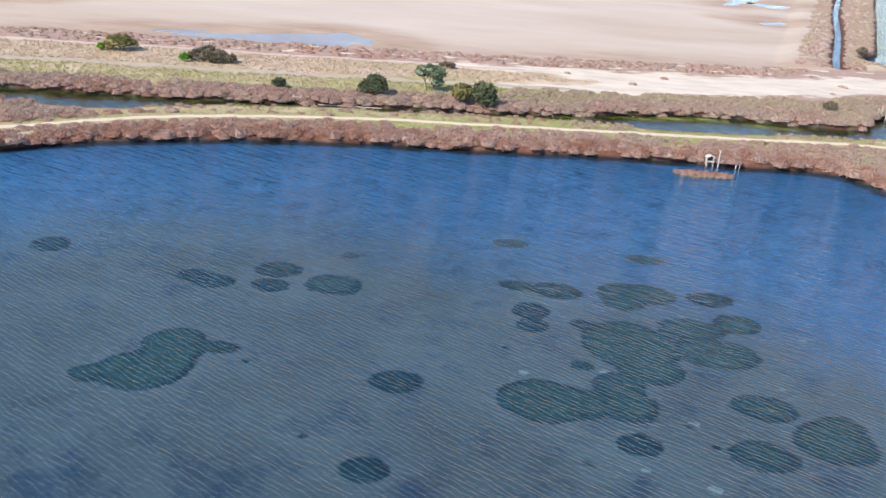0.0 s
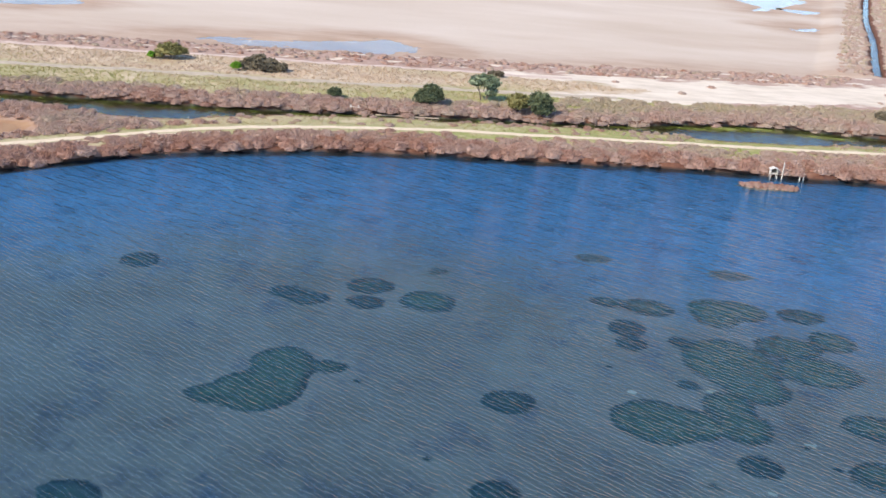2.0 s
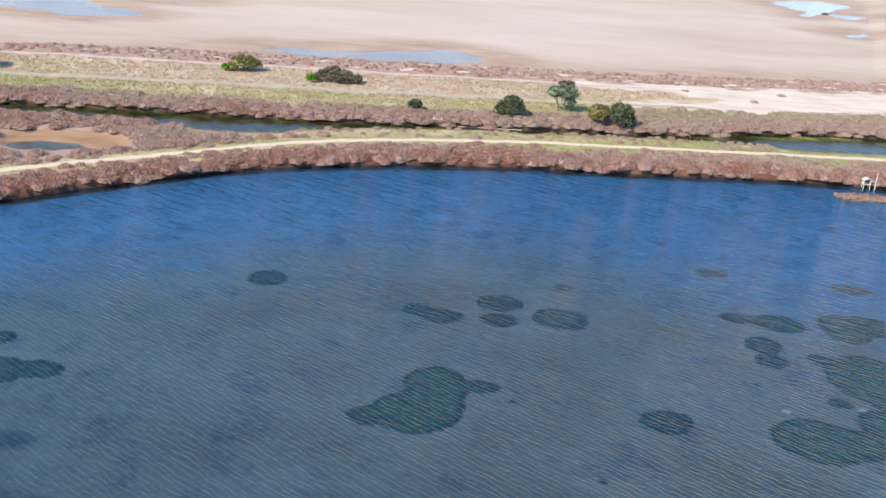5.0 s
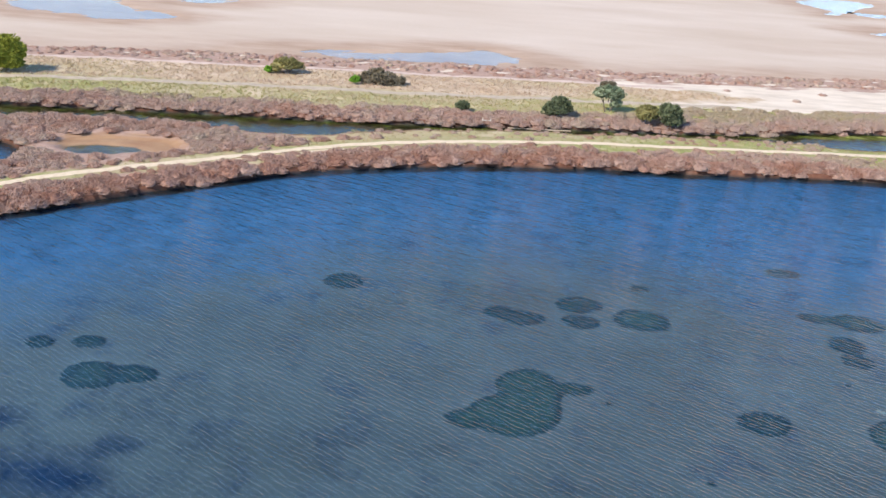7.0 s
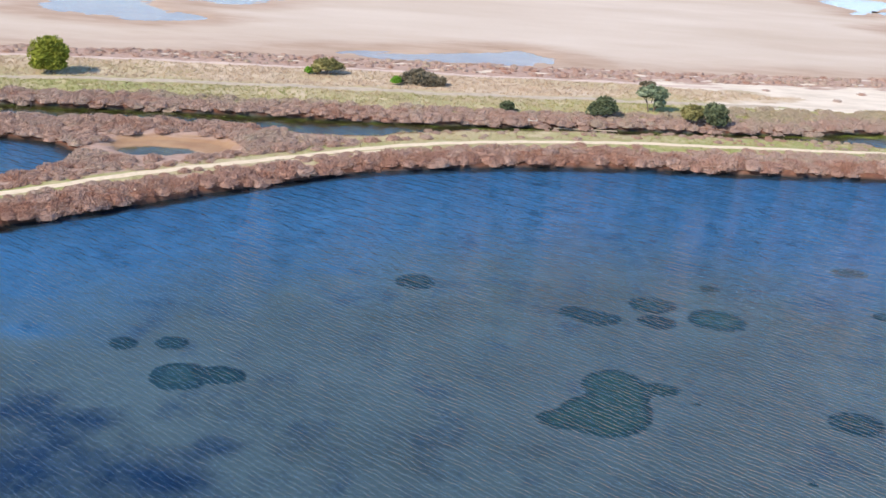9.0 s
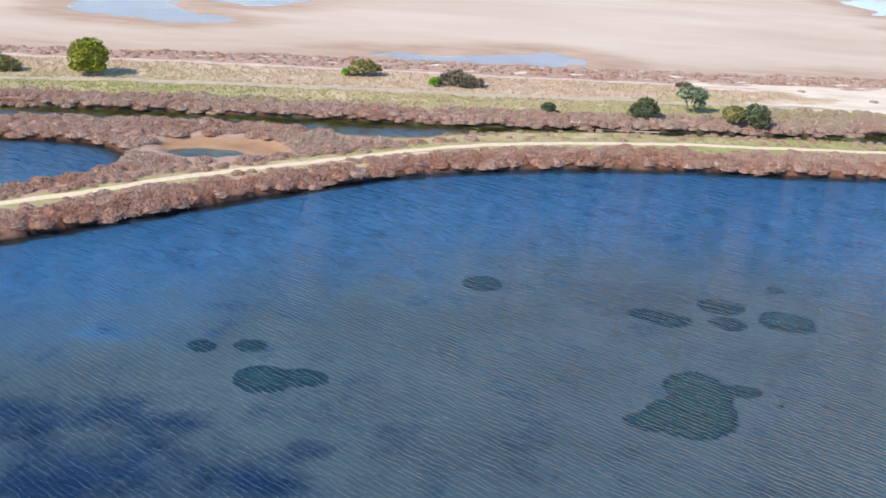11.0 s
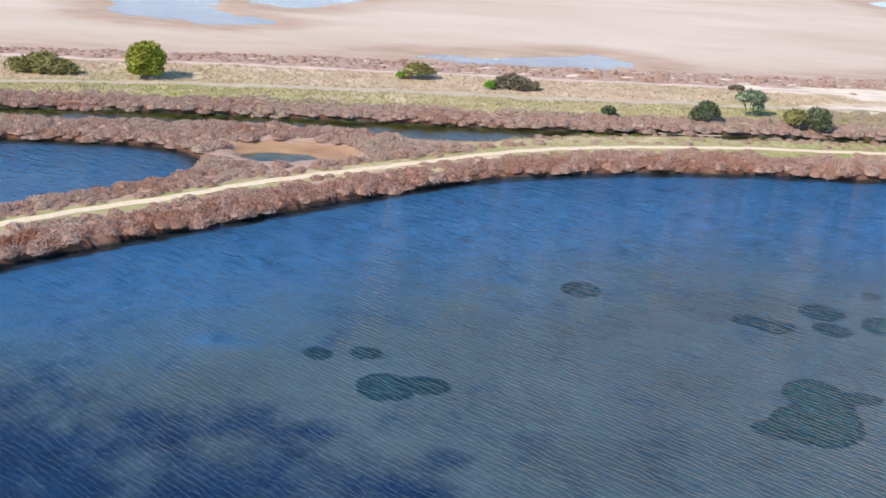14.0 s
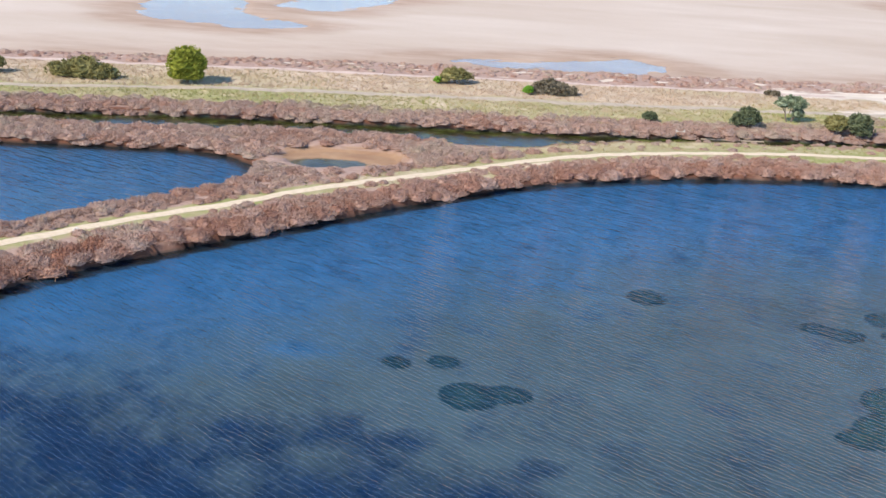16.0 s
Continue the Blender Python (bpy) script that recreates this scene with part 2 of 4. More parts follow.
FLAT_EDGE = [(-260, 95), (-180, 119), (-140, 128), (-109, 135), (-85, 139.5), (-68, 142.8), (-57, 144.4), (-30, 147), (2, 151.3), (10.3, 152.5), (27.4, 156), (40.7, 158.8), (48, 160.4), (60, 164), (100, 172), (400, 230)]
SAND = [(-7, 141.6), (-0.5, 143.8), (9.8, 144.8), (17.8, 146.2), (26, 148.2), (38.7, 150.8), (46.6, 152.8), (52, 156.5), (62, 156), (90, 165), (95, 152), (70, 147), (54.5, 144.6), (44, 140.4), (31.5, 136), (20, 133), (9, 131.4), (0, 131), (4, 133.5), (14, 137.5), (8, 140)]
DITCH = [(53.5, 164), (57, 176), (65, 201), (74, 232), (83.5, 261), (110, 340)]
PUDDLES = [
    [(-49.5, 151.6), (-41, 155), (-34, 156), (-29, 159.5), (-24, 163), (-18.8, 156), (-22.5, 151.6), (-30, 151.6), (-37, 150.2)],
    [(-104, 177), (-106, 195), (-108, 215), (-98, 216), (-92, 197), (-87, 181), (-76.4, 174), (-83.5, 168), (-91, 171.4), (-96, 170)],
    [(-83, 193), (-81, 204), (-78, 220), (-64, 218), (-67.5, 202), (-74.3, 191.4)],
    [(50, 254), (53, 246), (51.5, 235.5), (56, 240.5), (63, 252), (68, 262), (58, 262)],
    [(52.6, 211.6), (56, 214.6), (57.3, 212.4), (54, 209.6)],
    [(58.5, 241.4), (65.5, 240.4), (61.8, 236), (59.1, 238.4)],
    [(-129, 232), (-120, 260), (-95, 262), (-70, 250), (-96, 236)],
]
FAR_WATER = [(62.4, 171), (66.6, 184), (80.6, 225), (95.6, 269), (125, 345), (330, 345), (330, 230), (110, 176)]
BLUE_EDGE = [(-150, 20), (-90, 47), (-71, 55.5), (-63, 59.6), (-56, 63), (-50.7, 66), (-47, 71), (-41, 72.5), (-36, 75), (-27, 80), (-13, 81), (-4, 77), (6, 74), (15.6, 71.5), (21, 67), (26, 60), (34, 50), (60, 20)]
WEED = [(-68, 47.3, 3.4, 2.2), (-60.5, 43.4, 4.6, 2.0), (-51.8, 48, 1.7, 1.2), (-48.6, 46.7, 2.2, 1.1), (-43, 42.4, 3.2, 1.5), (-41, 45.3, 1.5, 0.8), (-62, 40, 6, 2.6),
        (-57, 46.5, 2.4, 1.2), (-50.5, 42.6, 3, 1.6), (-57, 36.5, 10, 3), (-46, 38, 7, 2.2), (-76, 49, 6, 3), (-34, 37, 4, 1.5)]
BLUE = [(-67, 60.5, 6, 3), (-58, 62.5, 3.6, 1.6), (-38.9, 70.3, 2.4, 1.3), (-55, 56.9, 2.6, 1.2), (-70, 55.6, 3, 1.4)]
RUSTY_POOL = [(-62.3, 95), (-61.2, 96.1), (-58.6, 96.6), (-56.6, 96.2), (-57.6, 94.7), (-60.4, 94.1)]
ORANGE_POOL = [(-63, 96.6), (-61, 98.4), (-56, 98.9), (-53.4, 97.8), (-55.5, 95.6), (-60.5, 95)]


def inside(pts, poly):
    x, y = pts[:, 0], pts[:, 1]
    hit = np.zeros(len(pts), bool)
    for (ax, ay), (bx, by) in zip(poly, np.roll(poly, -1, 0)):
        cross = (ay > y) != (by > y)
        if cross.any():
            hit ^= cross & (x < (bx - ax) * (y - ay) / (by - ay + 1e-12) + ax)
    return hit


def distance(pts, line, closed=False):
    best = np.full(len(pts), 1e9)
    ends = np.roll(line, -1, 0) if closed else line[1:]
    for a, b in zip(line, ends):
        d = b - a
        t = np.clip(((pts - a) @ d) / max(d @ d, 1e-9), 0, 1)
        v = pts - a - t[:, None] * d
        np.minimum(best, (v * v).sum(1), out=best)
    return np.sqrt(best)


def signed(pts, poly, reach=12.0):
    """Metres outside a closed line (inside: minus), cut off at reach."""
    out = np.full(len(pts), reach)
    lo, hi = poly.min(0) - reach, poly.max(0) + reach
    near = ((pts > lo) & (pts < hi)).all(1)
    p = pts[near]
    d = np.minimum(distance(p, poly, True), reach)
    out[near] = np.where(inside(p, poly), -d, d)
    return out


C_SHORE = curve_of(SHORE, 2.0)
C_TRAIL = curve_of(TRAIL, 1.5)
LAGOON = np.vstack([C_SHORE, [(3000, -200), (3000, -3000), (-3000, -3000), (-3000, -400)]])
CANAL = np.vstack([curve_of(CANAL_S, 2.0), curve_of(CANAL_N, 2.0)[::-1]])
P_POND = curve_of(POND, 1.5, True)
P_ORANGE = curve_of(ORANGE_POOL, 0.8, True)
P_RUSTY = curve_of(RUSTY_POOL, 0.6, True)
P_SAND = curve_of(SAND, 2.5, True)
P_FARW = curve_of(FAR_WATER, 6, True)
P_PUDDLES = [curve_of(p, 1.5, True) for p in PUDDLES]
C_DITCH = curve_of(DITCH, 4)
dn = np.gradient(C_DITCH, axis=0)
dn = np.stack([-dn[:, 1], dn[:, 0]], 1) / np.linalg.norm(dn, axis=1)[:, None]
P_DITCH = np.vstack([C_DITCH + dn * 0.6, (C_DITCH - dn * 0.6)[::-1]])


def line_y(line, x):
    p = np.array(line, float)
    return np.interp(x, p[:, 0], p[:, 1])


def wobble(pts, size, seed=0.0):
    """Smooth noise from a few crossing sines, about -1 to 1."""
    x, y = pts[:, 0] / size, pts[:, 1] / size
    return (np.sin(1.9 * x + 1.3 * y + seed) + np.sin(-1.1 * x + 2.3 * y + 2 * seed + 1) + np.sin(3.7 * x - 2.9 * y + seed * 3) * 0.6
            + np.sin(6.1 * x + 5.3 * y + seed) * 0.35) / 2.6


def smooth(x, lo, hi):
    t = np.clip((x - lo) / (hi - lo), 0, 1)
    return t * t * (3 - 2 * t)


def zones(pts):
    """Signed metres to every water body, with ragged edges."""
    rag = wobble(pts, 2.2) * 0.35 + wobble(pts, 0.8, 3) * 0.15
    z = {"lagoon": signed(pts, LAGOON, 60) + rag + 0.45, "canal": signed(pts, CANAL) + rag * 0.7, "pond": signed(pts, P_POND) + rag * 0.6 - 0.25,
         "orange": signed(pts, P_ORANGE, 6) + rag * 0.8, "rusty": signed(pts, P_RUSTY, 8) + rag * 0.5, "ditch": signed(pts, P_DITCH) + rag * 0.5, "far": signed(pts, P_FARW) + rag}
    wob = wobble(pts, 5, 1) * 0.9 + wobble(pts, 1.7, 2) * 0.35
    z["puddle"] = np.min([signed(pts, p, 20) for p in P_PUDDLES], 0) + wob
    z["sand"] = signed(pts, P_SAND, 8) + wob * 0.5
    z["trail"] = np.full(len(pts), 30.0)
    near = (pts[:, 1] > 20) & (pts[:, 1] < 130)
    z["trail"][near] = distance(pts[near], C_TRAIL)
    z["flat"] = pts[:, 1] - line_y(FLAT_EDGE, pts[:, 0]) + rag * 2
    return z


def height(pts, z=None):
    z = z or zones(pts)
    x, y = pts[:, 0], pts[:, 1]
    h = 0.55 + 0.12 * wobble(pts, 4, 5) + 0.05 * wobble(pts, 1.1, 6)
    h += 0.08 * smooth(y - line_y(CANAL_N, x), 2, 8)
    low = np.maximum(smooth(np.abs(x + 43), 6.5, 4), smooth(np.abs(x - 24), 10, 7)) * smooth(np.abs(y - line_y(CANAL_S, x)), 5, 2.5)
    h = h * (1 - 0.65 * low)
    flat = smooth(z["flat"], -1.5, 2.5)
    h = h * (1 - flat) + flat * (0.16 + 0.05 * wobble(pts, 14, 2))
    bank = smooth(distance(pts, C_DITCH), 11, 6) * (y > 158) * flat
    h = np.maximum(h, 0.75 * bank)
    pool = smooth(z["orange"], 2.0, -0.4)
    h = h * (1 - pool) + 0.09 * pool
    trail = smooth(z["trail"], 2.2, 0.9)
    h = h * (1 - trail) + trail * 0.6
    h = h * (1 - smooth(z["sand"], 1.0, -1.0)) + 0.6 * smooth(z["sand"], 1.0, -1.0)
    for key, depth, width in (("lagoon", 0.45, 0.6), ("canal", 0.5, 0.5), ("pond", 0.4, 0.6), ("rusty", 0.12, 1.2), ("ditch", 0.3, 0.7), ("far", 0.5, 1.0), ("puddle", 0.05, 2.0)):
        k = smooth(z[key], width, -0.35)
        h = h * (1 - k) - depth * k
    return h


def mesh_of(name, verts, faces, material, smooth_faces=True):
    me = bpy.data.meshes.new(name)
    verts, faces = np.asarray(verts, np.float32), np.asarray(faces, np.int32)
    me.vertices.add(len(verts))
    me.vertices.foreach_set("co", verts.ravel())
    me.loops.add(faces.size)
    me.loops.foreach_set("vertex_index", faces.ravel())
    me.polygons.add(len(faces))
    me.polygons.foreach_set("loop_start", np.arange(0, faces.size, faces.shape[1], dtype=np.int32))
    me.polygons.foreach_set("use_smooth", np.full(len(faces), smooth_faces))
    me.update(calc_edges=True)
    me.materials.append(material)
    return me


def paint(me, name, rgb):
    layer = me.attributes.new(name, "FLOAT_COLOR", "POINT")
    rgba = np.ones((len(rgb), 4), np.float32)
    rgba[:, :3] = rgb
    layer.data.foreach_set("color", rgba.ravel())


def tone_of(me, values):
    layer = me.attributes.new("tone", "FLOAT", "POINT")
    layer.data.foreach_set("value", np.asarray(values, np.float32))


def bare_spots(p):
    """Where the scrub by the salt flat leaves pale ground open."""
    return wobble(p * [0.6, 1.3], 1.7, 11)


# ---- ground: one sheet from the lagoon's bed to the horizon ----
xs = np.r_[-3500, -1800, -900, -500, -320, -240, -200, -175, -155, np.arange(-142, 112, 0.55), 125, 145, 175, 220, 300, 450, 800, 1600, 3500]
ys = np.r_[-3000, -1000, -300, -100, -40, 0, np.arange(20, 58, 1.6), np.arange(58, 166, 0.4), np.arange(166, 285, 0.9), 300, 330, 380, 470, 650, 1000, 2000, 4500]
gx, gy = np.meshgrid(xs, ys)
pts = np.stack([gx.ravel(), gy.ravel()], 1)
zn = zones(pts)
h = height(pts, zn)
nx, ny = len(xs), len(ys)
idx = np.arange(nx * ny).reshape(ny, nx)
quads = np.stack([idx[:-1, :-1], idx[:-1, 1:], idx[1:, 1:], idx[1:, :-1]], -1).reshape(-1, 4)
me = mesh_of("ground", np.c_[pts, h], quads, M_GROUND)
px, py = pts[:, 0], pts[:, 1]
yn, yt, yl = line_y(CANAL_N, px), line_y(TRACK, px), line_y(LIGHT_PATH, px)
straw_zone = smooth(py - yt, 0.0, 3.0)
grass = smooth(py - yn, 3, 5) * smooth(yl - py, -1, 1.5) * smooth(20 - px, -4, 4)
verge = smooth(zn["trail"], 4.5, 2.0) * smooth(px, -58, -48) + smooth(zn["trail"], 2.0, 1.0) * 0.7
verge = np.maximum(verge, smooth(px, -46, -38) * smooth(zn["lagoon"], 3.5, 5.5) * (py < yn) * (py > 90))
grass = np.maximum(grass, np.clip(verge, 0, 1))
flat = smooth(zn["flat"], -0.5, 1.5)
grass = grass * (1 - flat)
bank_mid = smooth(np.abs(distance(pts, C_DITCH) - 5), 3.5, 1.5) * (px > np.interp(py, C_DITCH[:, 1], C_DITCH[:, 0])) * (py > 160) * flat
grass = np.maximum(grass, bank_mid)
flat = flat * (1 - bank_mid)
rimflat = flat * np.clip(smooth(zn["puddle"] + 3 * wobble(pts * [0.4, 1], 7, 3), 13, 1) * 0.95 + smooth(zn["flat"], 22, 2) * (0.75 + 0.3 * wobble(pts * [0.4, 1], 6, 2)) + 0.35 * smooth(wobble(pts * [0.3, 1], 17, 4) + 0.4 * wobble(pts * [0.4, 1], 5, 7), 0.15, 1.1) * smooth(zn["flat"], 130, 8), 0, 1)
straw_layer = me.attributes.new("straw", "FLOAT", "POINT")
straw_layer.data.foreach_set("value", np.clip(0.12 + 0.7 * straw_zone + 0.3 * smooth(px, -75, -50) * smooth(px, -5, -25) + 0.35 * wobble(pts * [0.5, 1], 6, 9), 0, 1).astype(np.float32))
paint(me, "cover", np.stack([grass, flat, rimflat], 1))
near_water = np.min([zn[k] for k in ("lagoon", "canal", "pond", "far", "ditch")], 0)
rim = smooth(near_water, 1.3, 0.5)
# the dark rim runs under the shallows, partly painted as the bank's reflection
bed = smooth(h, 0.02, -0.10) * (zn["puddle"] > 0) * np.where((zn["canal"] < 0.5) | (zn["rusty"] < 0.6), 1.0, smooth(near_water, -0.3, -1.6))
puddle_bed = smooth(zn["puddle"], 0.8, -0.4)
weed_and_dark = np.zeros(len(pts))
for wx, wy, rx, ry in WEED:
    weed_and_dark = np.maximum(weed_and_dark, smooth(np.hypot((px - wx) / rx, (py - wy) / ry), 2.0, 0.3))
# besides the weed patches, the bed darkens towards low y and low x
weed_and_dark = np.where(zn["lagoon"] < 0, np.maximum(np.maximum(weed_and_dark, 0.2 * smooth(py, 54, 41)), 1.0 * smooth(py + 0.35 * px, 34, 19) * smooth(px, -28, -36)), 0.0)
# where the water's scattered blue is painted on the bed
deep_scatter = np.where(zn["lagoon"] < 0, smooth(py - line_y(BLUE_EDGE, px), -17, 9), np.where(zn["orange"] < 1, 0.0, 0.8))
for wx, wy, rx, ry in BLUE:
    deep_scatter = np.maximum(deep_scatter, 0.85 * smooth(np.hypot((px - wx) / rx, (py - wy) / ry), 1.9, 0.3))
depth_layer = me.attributes.new("depth", "FLOAT", "POINT")
depth_layer.data.foreach_set("value", deep_scatter.astype(np.float32))
rusty = np.maximum(smooth(zn["orange"], 1.7, 0.2), 0.28 * smooth(zn["pond"], 3.0, 0.8) * (px > -78) * (py > 84))
canal_bed = np.maximum(smooth(zn["canal"], 1.0, -0.2), smooth(zn["rusty"], 0.4, -0.4))
pale_row = smooth(bare_spots(pts), 0.5, 0.8) * (py > yl + 1.8) * (zn["flat"] < 0.5) * (px > -75)
paint(me, "extra", np.stack([np.maximum(smooth(zn["sand"], 0.8, -0.8), pale_row), rusty, canal_bed], 1))
paint(me, "wet", np.stack([rim, bed, weed_and_dark], 1))
ground = tagged(new("ground", me), "salt marsh ground with mud banks and dry salt flat", "ground", kind="structure")


def water(name, poly, material, label):
    """A sheet of water whose edge is tucked under its banks."""
    c = poly.mean(0)
    bm = bmesh.new()
    face = bm.faces.new([bm.verts.new((x, y, 0)) for x, y in poly])
    bmesh.ops.triangulate(bm, faces=[face])
    bm.normal_update()
    for f in bm.faces:
        if f.normal.z < 0:
            f.normal_flip()
    data = bpy.data.meshes.new(name)
    bm.to_mesh(data)
    bm.free()
    data.materials.append(material)
    ob = tagged(new(name, data), label, "water", kind="structure")
    ob.visible_shadow = False
    return ob


def widened(poly, by):
    """The closed line moved outwards."""
    d = np.roll(poly, -1, 0) - np.roll(poly, 1, 0)
    nrm = np.stack([d[:, 1], -d[:, 0]], 1) / (np.linalg.norm(d, axis=1)[:, None] + 1e-9)
    area = np.sum(poly[:, 0] * np.roll(poly[:, 1], -1) - np.roll(poly[:, 0], -1) * poly[:, 1])
    return poly + nrm * by * (1 if area > 0 else -1)


water("water_lagoon", widened(LAGOON, 1.0), M_WATER, "shallow blue lagoon water with wind ripples")
water("water_canal", widened(CANAL, 0.8), M_CALM, "dark still water in a narrow canal")
water("water_pond", widened(P_POND, 0.8), M_WATER, "blue rippled water of a pond")
water("water_orange_pool", widened(P_RUSTY, 1.0), M_CALM, "shallow rusty pool in the scrub")
water("water_ditch", widened(P_DITCH, 0.5), M_CALM, "narrow straight drainage ditch water")
water("water_basin", widened(P_FARW, 0.6), M_WATER, "blue water of a far basin")
for poly in P_PUDDLES:
    water("water_puddle", widened(poly, 1.8), M_PUDDLE, "shallow pale blue puddle on the salt flat")


def ribbon(name, line, width, lift, material, label, category="path", rag=0.18):
    """A worn strip laid on the ground along a line."""
    c = curve_of(line, 0.7)
    d = np.gradient(c, axis=0)
    nrm = np.stack([-d[:, 1], d[:, 0]], 1) / np.linalg.norm(d, axis=1)[:, None]
    w = width / 2
    rows = []
    for k, off in enumerate((-w, -w * 0.4, w * 0.4, w)):
        edge = wobble(c, 1.6, k * 2.0) * rag * (1 if abs(off) == w else 0)
        p = c + nrm * (off + edge)[:, None] if isinstance(edge, np.ndarray) else c + nrm * off
        rows.append(np.c_[p, height(p) + lift - (0.03 if k in (0, 3) else 0)])
    v = np.stack(rows, 1)
    n = len(c)
    i = np.arange(n * 4).reshape(n, 4)
    f = np.stack([i[:-1, :-1], i[:-1, 1:], i[1:, 1:], i[1:, :-1]], -1).reshape(-1, 4)[:, ::-1]
    return tagged(new(name, mesh_of(name, v.reshape(-1, 3), f, material)), label, category, kind="structure")


ribbon("trail", TRAIL, 1.05, 0.05, M_TRAIL, "pale sandy footpath along the lagoon dike")
ribbon("trail_branch", [(-47.5, 92.6), (-45, 94.4), (-43, 95.7), (-39.4, 98.3), (-36.5, 100)], 1.0, 0.06, M_TRAIL, "short pale sandy spur beside the footpath")
ribbon("track", TRACK, 1.5, 0.05, M_TRACK, "grey earthen track through dry grass")
ribbon("far_path", LIGHT_PATH, 1.2, 0.05, M_FARPATH, "pale sandy path along the salt flat")


# ---- beds of seagrass on the lagoon floor ----
MEADOWS = [
    [(-22.6, 51.1, 1.58, 1.23), (-20.2, 51.9, 2.62, 2.58), (-19.3, 55.2, 2.1, 2.58), (-19, 53.3, 1.78, 2.24), (-16.5, 55.5, 1.37, 0.9)], [(-5.8, 53.1, 1.78, 1.57)],
    [(-6.6, 44, 1.42, 1.34)], [(7.6, 48.5, 1.47, 1.34)], [(-20.9, 65.7, 1.37, 1.23), (-19.3, 65, 1.58, 1.29)], [(-15.4, 67.9, 1.84, 1.57)], [(-15.4, 65.1, 1.58, 1.23)],
    [(-11.2, 66.1, 2.21, 1.9)], [(-10.75, 71.7, 0.95, 0.9)], [(-32.2, 69, 1.58, 1.57)], [(1.5, 68.7, 1.58, 1.01), (4.3, 68.3, 2.1, 1.57)],
    [(2.3, 64.6, 1.47, 1.46), (2.4, 62.3, 1.26, 1.23)], [(5.8, 63, 1.16, 1.01)], [(9, 68.3, 1.99, 2.69), (11.1, 69, 1.99, 1.9)], [(15.3, 69, 1.89, 1.46)],
    [(1.2, 77, 1.68, 1.12)], [(11.7, 75.8, 1.89, 1.23)], [(8.5, 60.6, 3.26, 3.58), (9.4, 57.4, 2.31, 2.24), (13, 63.6, 2.42, 1.9), (16.4, 65.1, 1.78, 1.79), (14, 60.3, 3.04, 2.24)],
    [(5.3, 57.1, 1, 0.78)], [(2.7, 52.4, 2.94, 2.58), (4.9, 52.4, 1.89, 1.79), (7.2, 54.9, 1.68, 1.9), (7.6, 52.6, 1.89, 2.13)], [(15.5, 53.7, 2.21, 1.68)],
    [(14.2, 48.4, 2.1, 1.68)], [(18.6, 50.4, 2.52, 2.35), (19.6, 52.4, 1.47, 1.23)], [(-49.05, 56.1, 1.1, 0.95)], [(-46.1, 56.6, 1.26, 1.01)],
    [(-44.6, 52.6, 1.89, 1.79), (-42.3, 53.1, 1.68, 1.23)], [(-26.6, 40.8, 1.78, 1.34)],
]
PALE = [(1.6, 55.6), (6.5, 56.5), (11.0, 51.2), (7.6, 46.1), (10.9, 44.9), (17.0, 56.2), (20.5, 63.5)]
BITS = [(-10.0, 46.5), (4.6, 46.3), (11.7, 48.9), (10.7, 51.0), (0.5, 58.7), (-14.6, 54.0)]


def meadow_material():
    """Dark blades round the rim, thinner and browner towards the middle of an old bed."""
    m = Mat("seagrass_bed")
    core = m.attr("tone").outputs["Fac"]
    grain = m.noise(1.6, 5, 0.65)
    blades = m.ramp(grain, (0.3, (0.012, 0.035, 0.038)), (0.7, (0.027, 0.060, 0.060)))
    heart = m.ramp(grain, (0.3, (0.032, 0.064, 0.050)), (0.7, (0.068, 0.106, 0.070)))
    f = m.mask(m.calc("ADD", core, m.calc("MULTIPLY", m.calc("SUBTRACT", m.noise(0.6, 4), 0.5), 0.5)), 0.12, 0.75)
    m.bump(m.noise(7.0, 4, 0.7), 0.3, 0.06)
    rim = m.attr("edge").outputs["Fac"]
    mud = m.ramp(m.noise(0.12, 6, 0.6), (0.3, (0.145, 0.115, 0.090)), (0.7, (0.235, 0.190, 0.148)))
    sparse = m.mask(m.calc("ADD", rim, m.calc("MULTIPLY", m.calc("SUBTRACT", m.noise(3.5, 3, 0.6), 0.5), 0.7)), 0.1, 0.75)
    return m.done(m.mix(sparse, mud, m.mix(f, blades, heart)), 0.95)


M_BED = meadow_material()


